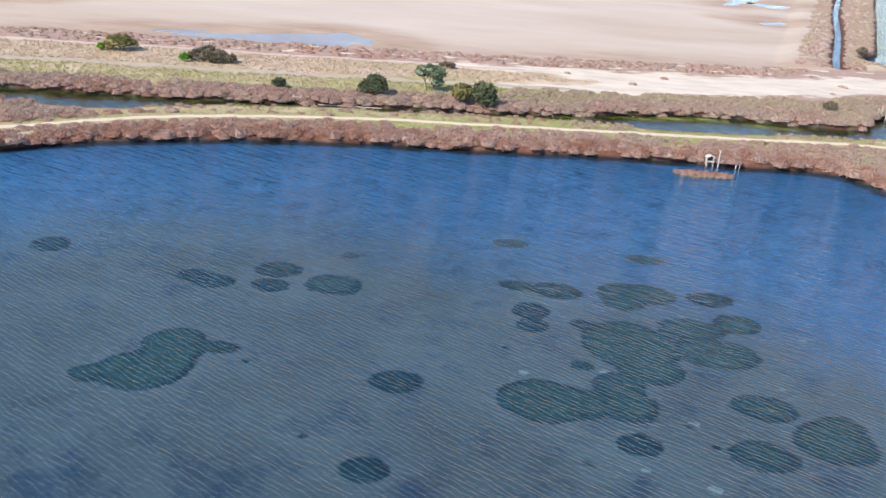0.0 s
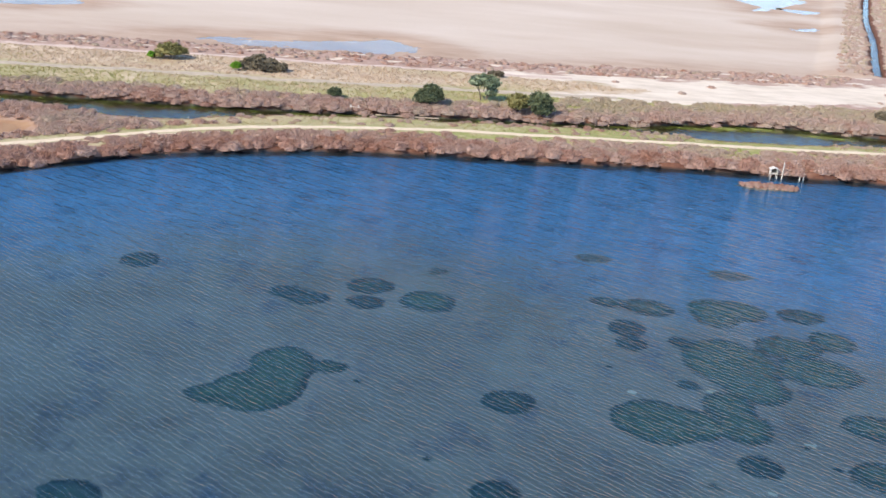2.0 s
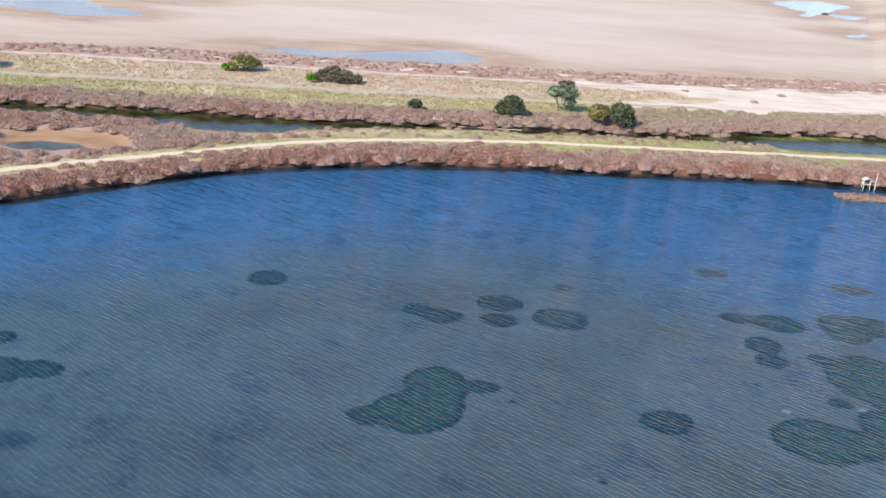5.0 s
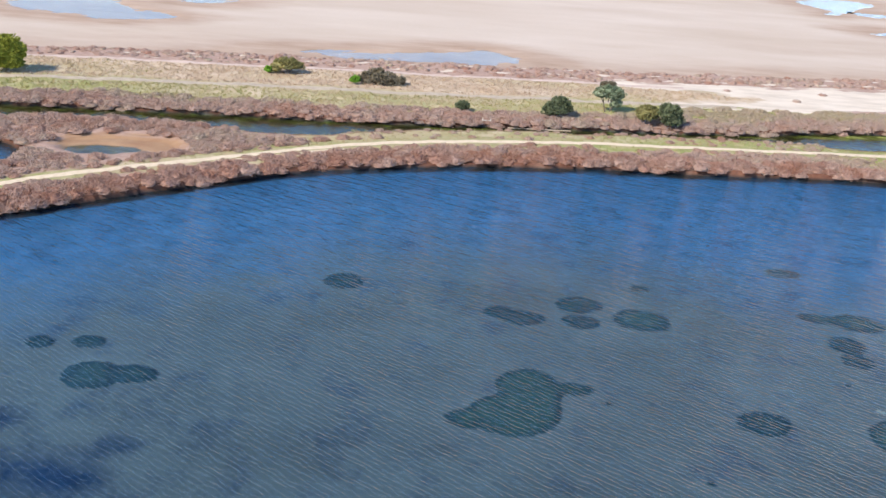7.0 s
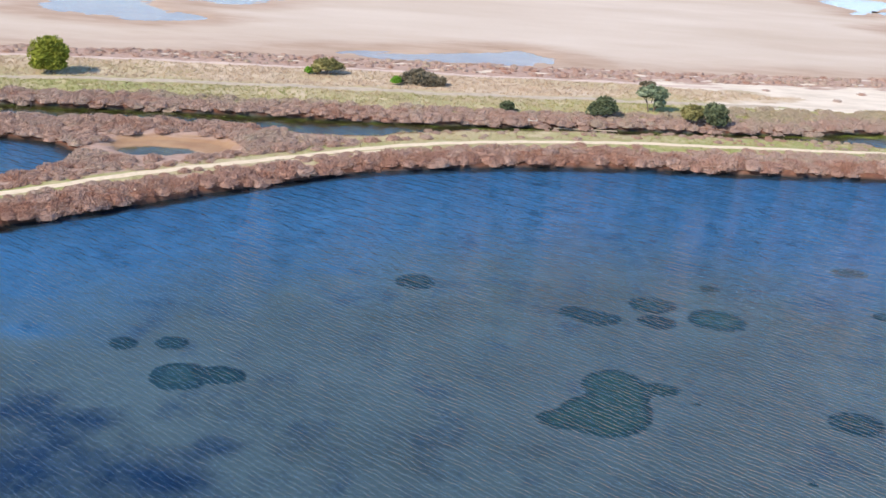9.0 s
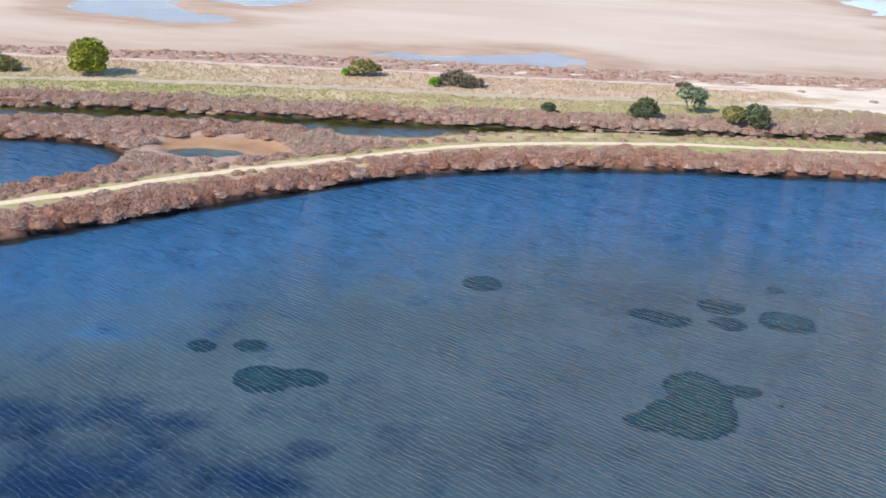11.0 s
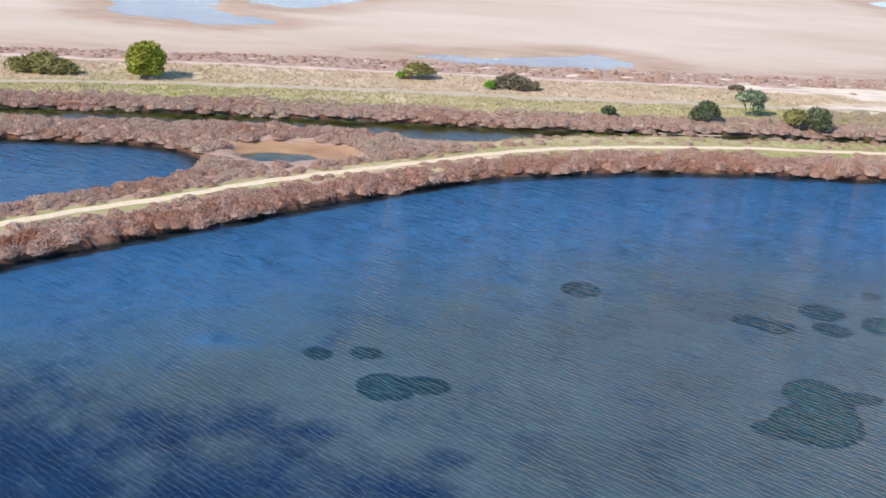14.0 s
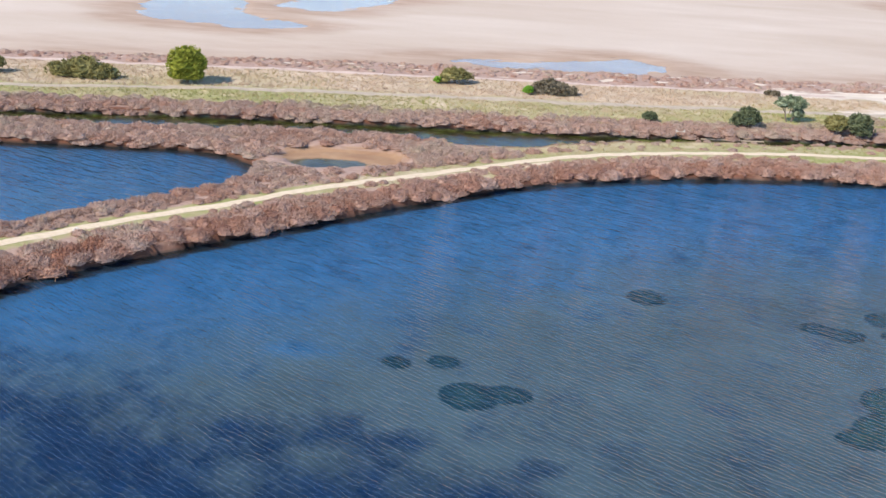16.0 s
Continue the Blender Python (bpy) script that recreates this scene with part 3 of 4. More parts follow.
def meadow(discs, seed, name="seagrass_bed", material=M_BED):
    """A low cushion of seagrass: grown-together discs with a ragged rim."""
    d = np.array(discs)
    lo, hi = (d[:, :2] - d[:, 2:]).min(0) - 0.4, (d[:, :2] + d[:, 2:]).max(0) + 0.4
    step = 0.14
    ax, ay = np.arange(lo[0], hi[0], step), np.arange(lo[1], hi[1], step)
    qx, qy = np.meshgrid(ax, ay)
    p = np.stack([qx.ravel(), qy.ravel()], 1)
    f = np.full(len(p), -9.0)
    for cx, cy, rx, ry in discs:
        r = np.hypot((p[:, 0] - cx) / rx, (p[:, 1] - cy) / ry)
        f = np.logaddexp(f * 4.5, (1 - r) * min(rx, ry) * 4.5) / 4.5
    f = f + 0.12 * wobble(p, 1.0, seed) + 0.06 * wobble(p, 0.3, seed + 2)
    z = -0.47 + 0.2 * smooth(f, 0.0, 0.6) + 0.02 * wobble(p, 0.25, seed)
    i = np.arange(len(p)).reshape(len(ay), len(ax))
    q = np.stack([i[:-1, :-1], i[:-1, 1:], i[1:, 1:], i[1:, :-1]], -1).reshape(-1, 4)
    q = q[(f[q] > -0.05).any(1)]
    used, q = np.unique(q, return_inverse=True)
    data = mesh_of(name, np.c_[p, z][used], q.reshape(-1, 4), material)
    tone_of(data, np.clip(f[used] / 1.1, 0, 1) * (0.25 + 0.75 * smooth(np.array([d[:, 2:].max()]), 1.5, 2.6)[0]))
    thin = 0.55 if d[0, 1] > 70 else 1.0
    layer = data.attributes.new("edge", "FLOAT", "POINT")
    layer.data.foreach_set("value", (smooth(f[used], -0.05, 0.38) * thin).astype(np.float32))
    return data


for k, discs in enumerate(MEADOWS):
    words = "large merged bed of dark green seagrass under shallow water" if len(discs) > 2 else "round dark green seagrass bed under shallow water"
    tagged(new("seagrass_bed", meadow(discs, k * 1.7)), words, "seagrass", "seagrass beds in the lagoon")
for k, (x, y) in enumerate(BITS):
    tagged(new("weed_clump", meadow([(x, y, 0.55, 0.38)], 50 + k)), "small dark clump of weed on the lagoon bed", "weed", "weed clumps")


for k, (x, y) in enumerate(PALE):
    data = meadow([(x, y, 0.42 + 0.12 * (k % 3), 0.3)], 70 + k, "shell_patch", M_TRACK)
    tagged(new("shell_patch", data), "small pale patch of broken shells on the lagoon bed", "shells", "pale shell patches")


# ---- scrub ----
def dome(rings, segs, seed, squash=0.75, rough=0.16):
    """A knobbly half ball of unit radius."""
    r = np.random.default_rng(seed)
    ph = r.uniform(0, 6.28, 6)
    v, f = [], []
    for a in range(rings + 1):
        el = (math.pi / 2) * a / rings
        for b in range(segs):
            az = 2 * math.pi * (b + 0.5 * (a % 2)) / segs
            k = 1 + rough * (math.sin(3 * az + ph[0] + 2 * el) + 0.7 * math.sin(5 * az + ph[1] - 3 * el) + 0.6 * math.sin(4 * el + ph[2] + az)) * 0.6
            v.append((k * math.cos(el) * math.cos(az), k * math.cos(el) * math.sin(az), k * squash * math.sin(el) - 0.05))
    for a in range(rings):
        for b in range(segs):
            c, d = (b + 1) % segs, a * segs
            f += [(d + b, d + c, d + segs + c), (d + b, d + segs + c, d + segs + b)]
    return np.array(v), np.array(f)


def shrub_template(seed, twigs=90, squash=0.75, spread=0.45, rings=6, segs=13):
    """A rounded twiggy mound of a few grown-together cushions, with fine shoots standing out of it. Radius about 1."""
    r = np.random.default_rng(seed)
    v, f = dome(rings, segs, seed, squash, 0.20)
    d = v / np.linalg.norm(v, axis=1)[:, None]
    knobs = r.normal(0, 1, (9, 3))
    knobs[:, 2] = np.abs(knobs[:, 2])
    knobs /= np.linalg.norm(knobs, axis=1)[:, None]
    lift = np.exp(-((d[:, None] - knobs[None]) ** 2).sum(-1) / 0.13).max(1)
    k = 0.68 + 0.12 * lift + r.normal(0, 0.05, len(v))
    k[-segs:] = k[-segs:].mean()
    v = v * k[:, None]
    az, u = r.uniform(0, 2 * math.pi, twigs), r.uniform(0.02, 1, twigs)
    el = np.arcsin(u)
    out = np.stack([np.cos(el) * np.cos(az), np.cos(el) * np.sin(az), np.sin(el)], 1)
    puff = 0.84 + 0.16 * np.exp(-((out[:, None] - knobs[None]) ** 2).sum(-1) / 0.10).max(1)
    base = out * [1, 1, squash] * (puff * r.uniform(0.62, 0.92, twigs))[:, None]
    way = out + r.normal(0, spread, (twigs, 3)) + [0, 0, 0.3]
    way /= np.linalg.norm(way, axis=1)[:, None]
    side = np.cross(way, r.normal(0, 1, (twigs, 3)))
    side /= np.linalg.norm(side, axis=1)[:, None]
    ln, wd = r.uniform(0.10, 0.26, twigs)[:, None], r.uniform(0.018, 0.045, twigs)[:, None]
    tv = np.stack([base, base + way * ln + side * wd, base + way * ln * 0.9 - side * wd], 1).reshape(-1, 3)
    n = np.arange(twigs)[:, None] * 3 + len(v)
    return np.vstack([v, tv]), np.vstack([f, n + [0, 1, 2]])


def scatter(name, templates, places, size, tall, tones, material, label, category):
    """One mesh of many small plants, for what nobody could count."""
    vs, fs, ts, n = [], [], [], 0
    pick = rng.integers(0, len(templates), len(places))
    turn = rng.uniform(0, 2 * math.pi, len(places))
    ground_z = height(places)
    for k in range(len(templates)):
        v, f = templates[k]
        sel = np.where(pick == k)[0]
        if not len(sel):
            continue
        c, s_ = np.cos(turn[sel])[:, None], np.sin(turn[sel])[:, None]
        w = np.empty((len(sel), len(v), 3), np.float32)
        w[:, :, 0] = (v[:, 0] * c - v[:, 1] * s_) * size[sel, None] + places[sel, 0, None]
        w[:, :, 1] = (v[:, 0] * s_ + v[:, 1] * c) * size[sel, None] + places[sel, 1, None]
        w[:, :, 2] = v[:, 2] * (size * tall)[sel, None] + ground_z[sel, None] - 0.02
        vs.append(w.reshape(-1, 3))
        fs.append((f[None] + (np.arange(len(sel)) * len(v))[:, None, None] + n).reshape(-1, 3))
        # random grain, plus a tone that rises with height in the plant
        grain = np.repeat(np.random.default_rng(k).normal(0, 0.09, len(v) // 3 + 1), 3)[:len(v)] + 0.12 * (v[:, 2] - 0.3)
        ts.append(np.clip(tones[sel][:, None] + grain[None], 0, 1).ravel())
        n += len(sel) * len(v)
    data = mesh_of(name, np.vstack(vs), np.vstack(fs), material, True)
    tone_of(data, np.concatenate(ts))
    return tagged(new(name, data), label, category, kind="stuff")


def thinned(p, gap):
    """Drops points that stand nearer than gap to one kept before."""
    kept, cells = [], {}
    for k, (x, y) in enumerate(p):
        i, j = int(x // gap), int(y // gap)
        if all(math.hypot(x - p[q][0], y - p[q][1]) >= gap for a in (-1, 0, 1) for b in (-1, 0, 1) for q in cells.get((i + a, j + b), ())):
            cells.setdefault((i, j), []).append(k)
            kept.append(k)
    return np.array(kept)


def sprinkle(count, x0, x1, y0, y1):
    return np.stack([rng.uniform(x0, x1, count), rng.uniform(y0, y1, count)], 1)


SHRUBS = [shrub_template(k, 420, 0.38 + 0.04 * (k % 5), 0.7, 4, 10) for k in range(10)]
LOW = [shrub_template(30 + k, 150, 0.45 + 0.05 * (k % 4), 0.6, 3, 8) for k in range(8)]

# bushes stand close along every waterline, and fill the dikes behind
edges = []
for line, off in ((C_SHORE, -0.1), (curve_of(CANAL_N, 0.6), 0.3), (curve_of(CANAL_S, 0.6)[:150], -0.5), (P_POND, 0.5), (widened(P_POND, 0.9), 0.0)):
    c = curve_of(line[::2], 0.45)
    d = np.gradient(c, axis=0)
    nrm = np.stack([-d[:, 1], d[:, 0]], 1) / (np.linalg.norm(d, axis=1)[:, None] + 1e-9)
    edges.append(c + nrm * off + rng.normal(0, 0.16, c.shape))
    if line is C_SHORE:
        edges.append(c + nrm * (off + 0.7) + rng.normal(0, 0.2, c.shape))
edges = np.vstack(edges)
edges = edges[(edges[:, 0] > -118) & (edges[:, 0] < 62)]
cand = np.vstack([edges[rng.permutation(len(edges))], sprinkle(34000, -118, 62, 44, 142)])
zc = zones(cand)
cx_, cy_ = cand[:, 0], cand[:, 1]
dry = np.min([zc[k] for k in ("lagoon", "canal", "pond", "ditch", "far")], 0)
south = (cy_ < line_y(CANAL_S, cx_)) | (zc["pond"] < 8) & (cy_ < 100)
north = cy_ > line_y(CANAL_N, cx_)
y_can, y_trk = line_y(CANAL_N, cx_), line_y(TRACK, cx_)
open_grass = (0.3 + 0.7 * smooth(cx_, 12, -4)) * smooth(cx_, -52, -40) * smooth(zc["lagoon"], 3.4, 4.8) * (0.75 + 0.25 * smooth(zc["canal"], 0.4, 2.0))
on_south = south & (dry > 0.1) & (zc["trail"] > 0.95) & (zc["orange"] > 1.3) & (zc["rusty"] > 3.0) & (rng.uniform(0, 1, len(cand)) > open_grass * 0.82)
bare = (zc["pond"] < 0.25) & (cx_ > -78) & (cy_ > 84) | (zc["trail"] < 1.9) & (wobble(cand, 5, 8) > 0.35)
depth = np.where(cx_ < 0, 5.2 + 0.8 * wobble(cand, 6, 4), np.minimum(5.2 + (cx_ + 2) * 0.9, 11.5))
on_north = north & (dry > 0.05) & (cy_ - y_can < depth) & (zc["sand"] > 0.8) & (cx_ < 62)
gap = ((np.abs(cx_ + 43) < 5.2) | (np.abs(cx_ - 24) < 8.5)) & (np.abs(cy_ - line_y(CANAL_S, cx_)) < 3.4)
take = (on_south & ~bare & ~gap | on_north) & (cy_ > 46)
cand, edge_d, is_s = cand[take], zc["lagoon"][take], south[take]
keep = thinned(cand, 0.64)
cand, edge_d, is_s = cand[keep], edge_d[keep], is_s[keep]
red = 0.40 + 0.22 * wobble(cand, 7, 2) + rng.normal(0, 0.10, len(cand)) - 0.30 * smooth(edge_d, 2.6, 0.6) * is_s
red += 0.16 * smooth(cand[:, 0], -6, 14) + 0.3 * smooth(cand[:, 1] - line_y(CANAL_N, cand[:, 0]), 2.6, 5.5)
red = np.clip(red, 0.02, 0.98)
back = ((line_y(CANAL_S, cand[:, 0]) - cand[:, 1]) < 3.2) & is_s
big = rng.uniform(0.68, 1.2, len(cand)) ** 1.1 * (1 + 0.12 * smooth(edge_d, 4, 1) * is_s)

big *= np.where(distance(cand, C_TRAIL) < 2.3, 0.68, 1.0)
big *= np.where(back & (cand[:, 0] > -52), np.where(cand[:, 0] > 4, 0.45, 0.5), 1.0)
# the bushes that stand along the lagoon's edge are things of their own
front = np.where(is_s & (edge_d < 2.1) & (cand[:, 0] > -84) & (cand[:, 0] < 40))[0]
front = front[rng.permutation(len(front))[:295]]


def own_scrub():
    m = Mat("shore_scrub")
    info = m.n("ObjectInfo")
    col = m.ramp(info.outputs["Random"], (0.0, (0.36, 0.175, 0.115)), (0.5, (0.44, 0.265, 0.20)), (1.0, (0.48, 0.335, 0.27)))
    col = m.mix(m.mask(m.noise(6.0, 4, 0.7), 0.35, 0.8), m.mix(0.2, col, (0.10, 0.05, 0.035)), col)
    col = m.mix(m.calc("MULTIPLY", m.mask(m.noise(0.09, 3, 0.5), 0.35, 0.7), 0.35), col, (0.46, 0.30, 0.245))
    m.bump(m.noise(9.0, 4, 0.75), 0.6, 0.12)
    m.porous(col, 0.15)
    return m.done(col, 0.95)


M_OWN = own_scrub()
own = [mesh_of("salt_bush", *shrub_template(60 + k, 520, 0.50 + 0.05 * (k % 4), 0.7, 4, 10), M_OWN, True) for k in range(8)]
hz = height(cand[front])
for k, i in enumerate(front):
    ob = new("salt_bush", own[k % 8])
    ob.matrix_world = pose(cand[i, 0], cand[i, 1], hz[k] - 0.04, 0, 0, rng.uniform(0, 360)) @ Matrix.Diagonal((big[i], big[i], big[i] * rng.uniform(0.85, 1.1), 1))
    tagged(ob, "pinkish brown twiggy salt bush on the lagoon bank", "shrub", "salt bushes along the shore")
rest = np.setdiff1d(np.arange(len(cand)), front)
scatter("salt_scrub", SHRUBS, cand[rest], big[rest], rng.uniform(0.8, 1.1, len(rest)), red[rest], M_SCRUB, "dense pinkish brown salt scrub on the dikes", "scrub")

# lower, darker scrub between the sandy path and the salt flat, and on the banks of the ditch
far = sprinkle(14000, -140, 66, 120, 165)
fy, fx = far[:, 1], far[:, 0]
row = (fy > np.maximum(line_y(LIGHT_PATH, fx) + 1.5, -1e9)) & (fy < line_y(FLAT_EDGE, fx) + 0.6 + wobble(far, 4, 3)) & (fx < 47)
row &= (signed(far, P_SAND, 8) > 0.6) & (wobble(far, 3.5, 6) > -0.75) & (bare_spots(far) < 0.55)
bank = sprinkle(16000, 40, 125, 158, 300)
bd = distance(bank, C_DITCH)
right = bank[:, 0] > np.interp(bank[:, 1], C_DITCH[:, 1], C_DITCH[:, 0])
bw = signed(bank, P_FARW, 12)
row_b = (bank[:, 1] > 163) & (bd > 1.3) & (~right & (bd < 6.2 - 0.02 * (bank[:, 1] - 165)) | right & (bw > 0.8) & ((bd < 4.0) | (bw < 3.4)))
lot = sprinkle(500, -2, 50, 134, 152)
lot = lot[(signed(lot, P_SAND, 8) < -0.5) & (wobble(lot * [0.5, 1.4], 2.6, 5) > 0.72)]
far = np.vstack([far[row], bank[row_b], lot])
far = far[thinned(far, 0.78)]
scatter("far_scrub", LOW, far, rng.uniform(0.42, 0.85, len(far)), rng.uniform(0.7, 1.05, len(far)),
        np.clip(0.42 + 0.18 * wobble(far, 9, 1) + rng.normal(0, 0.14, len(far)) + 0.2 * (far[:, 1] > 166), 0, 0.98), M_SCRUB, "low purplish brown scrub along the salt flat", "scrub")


# ---- grass ----
def tuft(seed, blades=7):
    r = np.random.default_rng(seed)
    v, f = [], []
    for k in range(blades):
        a, lean = r.uniform(0, 6.28), r.uniform(0.1, 0.6)
        bx, by = r.normal(0, 0.28, 2)
        w = r.uniform(0.05, 0.10)
        n = len(v)
        v += [(bx - w * math.sin(a), by + w * math.cos(a), 0), (bx + w * math.sin(a), by - w * math.cos(a), 0),
              (bx + lean * math.cos(a), by + lean * math.sin(a), r.uniform(0.6, 1.0))]
        f.append((n, n + 1, n + 2))
    return np.array(v), np.array(f)


TUFTS = [tuft(k) for k in range(8)]
gp = sprinkle(90000, -125, 60, 84, 150)
zg = zones(gp)
x_, y_ = gp[:, 0], gp[:, 1]
mead = (y_ > line_y(CANAL_N, x_) + 3.5) & (y_ < line_y(LIGHT_PATH, x_) - 0.9) & (np.abs(y_ - line_y(TRACK, x_)) > 1.0) & (zg["sand"] > 0.4) & (x_ < 30)
vrg = (y_ < line_y(CANAL_S, x_) - 0.6) & (zg["lagoon"] > 2) & (zg["trail"] > 0.8) & (zg["pond"] > 2) & ((x_ > -50) | (zg["trail"] < 2.0)) & (zg["orange"] > 1.5)
use = (mead | vrg) & (rng.uniform(0, 1, len(gp)) < np.where(vrg, 0.8, 0.9))
gp, mead = gp[use], mead[use]
straw = np.where(mead & (gp[:, 1] > line_y(TRACK, gp[:, 0])), 0.80, 0.22) + 0.26 * smooth(gp[:, 0], -75, -50) * smooth(gp[:, 0], -5, -25) + 0.28 * wobble(gp * [0.5, 1], 5, 9) + rng.normal(0, 0.12, len(gp))
scatter("grass", TUFTS, gp, rng.uniform(0.2, 0.42, len(gp)) * np.where(mead, 1.0, 0.75), np.full(len(gp), 0.85), np.clip(straw, 0, 1), M_GRASS, "dry straw and green grass on the marsh", "grass")


# ---- yellow-green algae mats along the canal ----
M_ALGAE = plain("algae", (0.08, 0.10, 0.02), (0.24, 0.24, 0.06), 1.6)
for k, spots in enumerate(([(17.5, 121.9, 3.0, 0.55), (21.5, 123.2, 2.6, 0.8), (25.5, 124.2, 2.6, 0.8)], [(31.8, 123.0, 2.4, 0.7), (35.0, 122.6, 1.8, 0.5)], [(8.5, 119.6, 2.4, 0.35)], [(-22, 114.3, 2.6, 0.3), (-27, 113.2, 2.2, 0.3)])):
    data = meadow(spots, 90 + k, "algae_mat", M_ALGAE)
    ob = tagged(new("algae_mat", data), "yellow-green algae mat floating along the canal bank", "algae", "algae mats in the canal")
    ob.location.z = 0.31


# ---- trees and large bushes ----
def part(name, bm, material, parent, label=""):
    data = bpy.data.meshes.new(name)
    bm.to_mesh(data)
    bm.free()
    data.materials.append(material)
    ob = new(name, data)
    ob.parent = parent
    return tagged(ob, label) if label else ob


def tapered(bm, a, b, ra, rb, segs=7):
    """A limb from a to b."""
    a, b = Vector(a), Vector(b)
    q = (b - a).to_track_quat("Z", "Y").to_matrix()
    rings = []
    for p, r in ((a, ra), ((a + b) / 2 + Vector((0.06 * ra, -0.1 * ra, 0)), (ra + rb) / 2), (b, rb)):
        rings.append([bm.verts.new(p + q @ Vector((r * math.cos(2 * math.pi * k / segs), r * math.sin(2 * math.pi * k / segs), 0))) for k in range(segs)])
    for u, w in zip(rings, rings[1:]):
        for k in range(segs):
            bm.faces.new((u[k], u[(k + 1) % segs], w[(k + 1) % segs], w[k]))
    bm.faces.new(rings[-1])
    bm.faces.new(rings[0][::-1])


def leaf_material(name, dark, mid, light):
    m = Mat(name)
    isl = m.n("NewGeometry").outputs["Random Per Island"]
    col = m.ramp(isl, (0.0, dark), (0.5, mid), (1.0, light))
    col = m.mix(m.mask(m.noise(1.4, 3, 0.6), 0.35, 0.7), m.mix(0.35, col, dark), col)
    return m.done(col, 0.8)


M_PINE = leaf_material("pine_needles", (0.12, 0.13, 0.015), (0.25, 0.27, 0.03), (0.38, 0.38, 0.06))
M_OLIVE = leaf_material("olive_leaves", (0.13, 0.12, 0.04), (0.23, 0.205, 0.075), (0.33, 0.285, 0.12))
M_DARKLEAF = leaf_material("dark_leaves", (0.055, 0.068, 0.035), (0.11, 0.13, 0.065), (0.19, 0.205, 0.11))
M_BROWNLEAF = leaf_material("dull_leaves", (0.12, 0.1, 0.065), (0.2, 0.165, 0.11), (0.29, 0.24, 0.165))
M_GREY = leaf_material("grey_leaves", (0.1, 0.13, 0.075), (0.2, 0.24, 0.14), (0.32, 0.35, 0.23))
M_FRESH = leaf_material("fresh_leaves", (0.08, 0.18, 0.015), (0.18, 0.36, 0.03), (0.28, 0.46, 0.06))


def crown_bmesh(lobes, seed, leaf, clumps, per=26):
    """Many small leaf sprays in clumps over a few overlapping lobes (x, y, z, rx, ry, rz)."""
    r = np.random.default_rng(seed)
    area = np.array([l[3] * l[4] + l[4] * l[5] for l in lobes])
    v, f, n = [], [], 0
    for l, share in zip(lobes, area / area.sum()):
        c, rad = np.array(l[:3]), np.array(l[3:])
        count = max(10, int(clumps * 1.7 * share))
        out = r.normal(0, 1, (count, 3))
        out /= np.linalg.norm(out, axis=1)[:, None]
        out[:, 2] = np.where(out[:, 2] < -0.25, -out[:, 2], out[:, 2])
        mid = c + out * rad * r.uniform(0.62, 1.0, (count, 1))
        size = r.uniform(0.5, 1.15, count) * rad.mean() * 0.2
        for p, o, sz in zip(mid, out, size):
            d = r.normal(0, 1, (per, 3)) + o * 0.6
            d /= np.linalg.norm(d, axis=1)[:, None]
            base = p + d * sz * r.uniform(0.3, 1.0, (per, 1))
            side = np.cross(d, r.normal(0, 1, (per, 3)))
            side /= np.linalg.norm(side, axis=1)[:, None]
            s1 = leaf * r.uniform(0.6, 1.3, (per, 1))
            q = np.stack([base - side * s1 * 0.45, base + side * s1 * 0.45, base + d * s1 + [0, 0, 0.2 * leaf]], 1)
            v.append(q.reshape(-1, 3))
            f.append(np.arange(per * 3).reshape(-1, 3) + n)
            n += per * 3
        # an inner mass of foliage that closes the crown
        cv, cf = dome(7, 12, seed, 1.0, 0.25)
        low = cv.copy()
        low[:, 2] *= -0.55
        for part_v, part_f in ((cv, cf), (low, cf[:, ::-1])):
            v.append(c + part_v * rad * 0.84)
            f.append(part_f + n)
            n += len(part_v)
    data = bpy.data.meshes.new("tmp")
    data.from_pydata(np.vstack(v).tolist(), [], np.vstack(f).tolist())
    bm = bmesh.new()
    bm.from_mesh(data)
    bpy.data.meshes.remove(data)
    return bm


def tree(name, x, y, lobes, leaf_mat, label, category, trunks=((0, 0, 0.12),), leaf=0.16, clumps=90, seed=1, shoot=None):
    """lobes are in metres from the foot of the plant."""
    base = tagged(new(name), label, category)
    base.location = (x, y, float(height(np.array([[x, y]]))[0]) - 0.03)
    top = max(l[2] for l in lobes)
    for tx, ty, rad in trunks:
        bm = bmesh.new()
        near = min(lobes, key=lambda l: (l[0] - tx) ** 2 + (l[1] - ty) ** 2)
        tapered(bm, (tx * 0.4, ty * 0.4, -0.15), (tx, ty, near[2] * 0.8), rad, rad * 0.55)
        part("trunk", bm, M_BARK, base)
    r = np.random.default_rng(seed + 5)
    for l in lobes:
        for k in range(2):
            bm = bmesh.new()
            a = r.uniform(0, 6.28)
            tapered(bm, (l[0] * 0.5, l[1] * 0.5, l[2] * 0.45), (l[0] + 0.5 * l[3] * math.cos(a), l[1] + 0.5 * l[4] * math.sin(a), l[2] + 0.3 * l[5]), 0.06, 0.02, 5)
            part("limb", bm, M_BARK, base)
    part("crown", crown_bmesh(lobes, seed, leaf, clumps), leaf_mat, base)
    return base


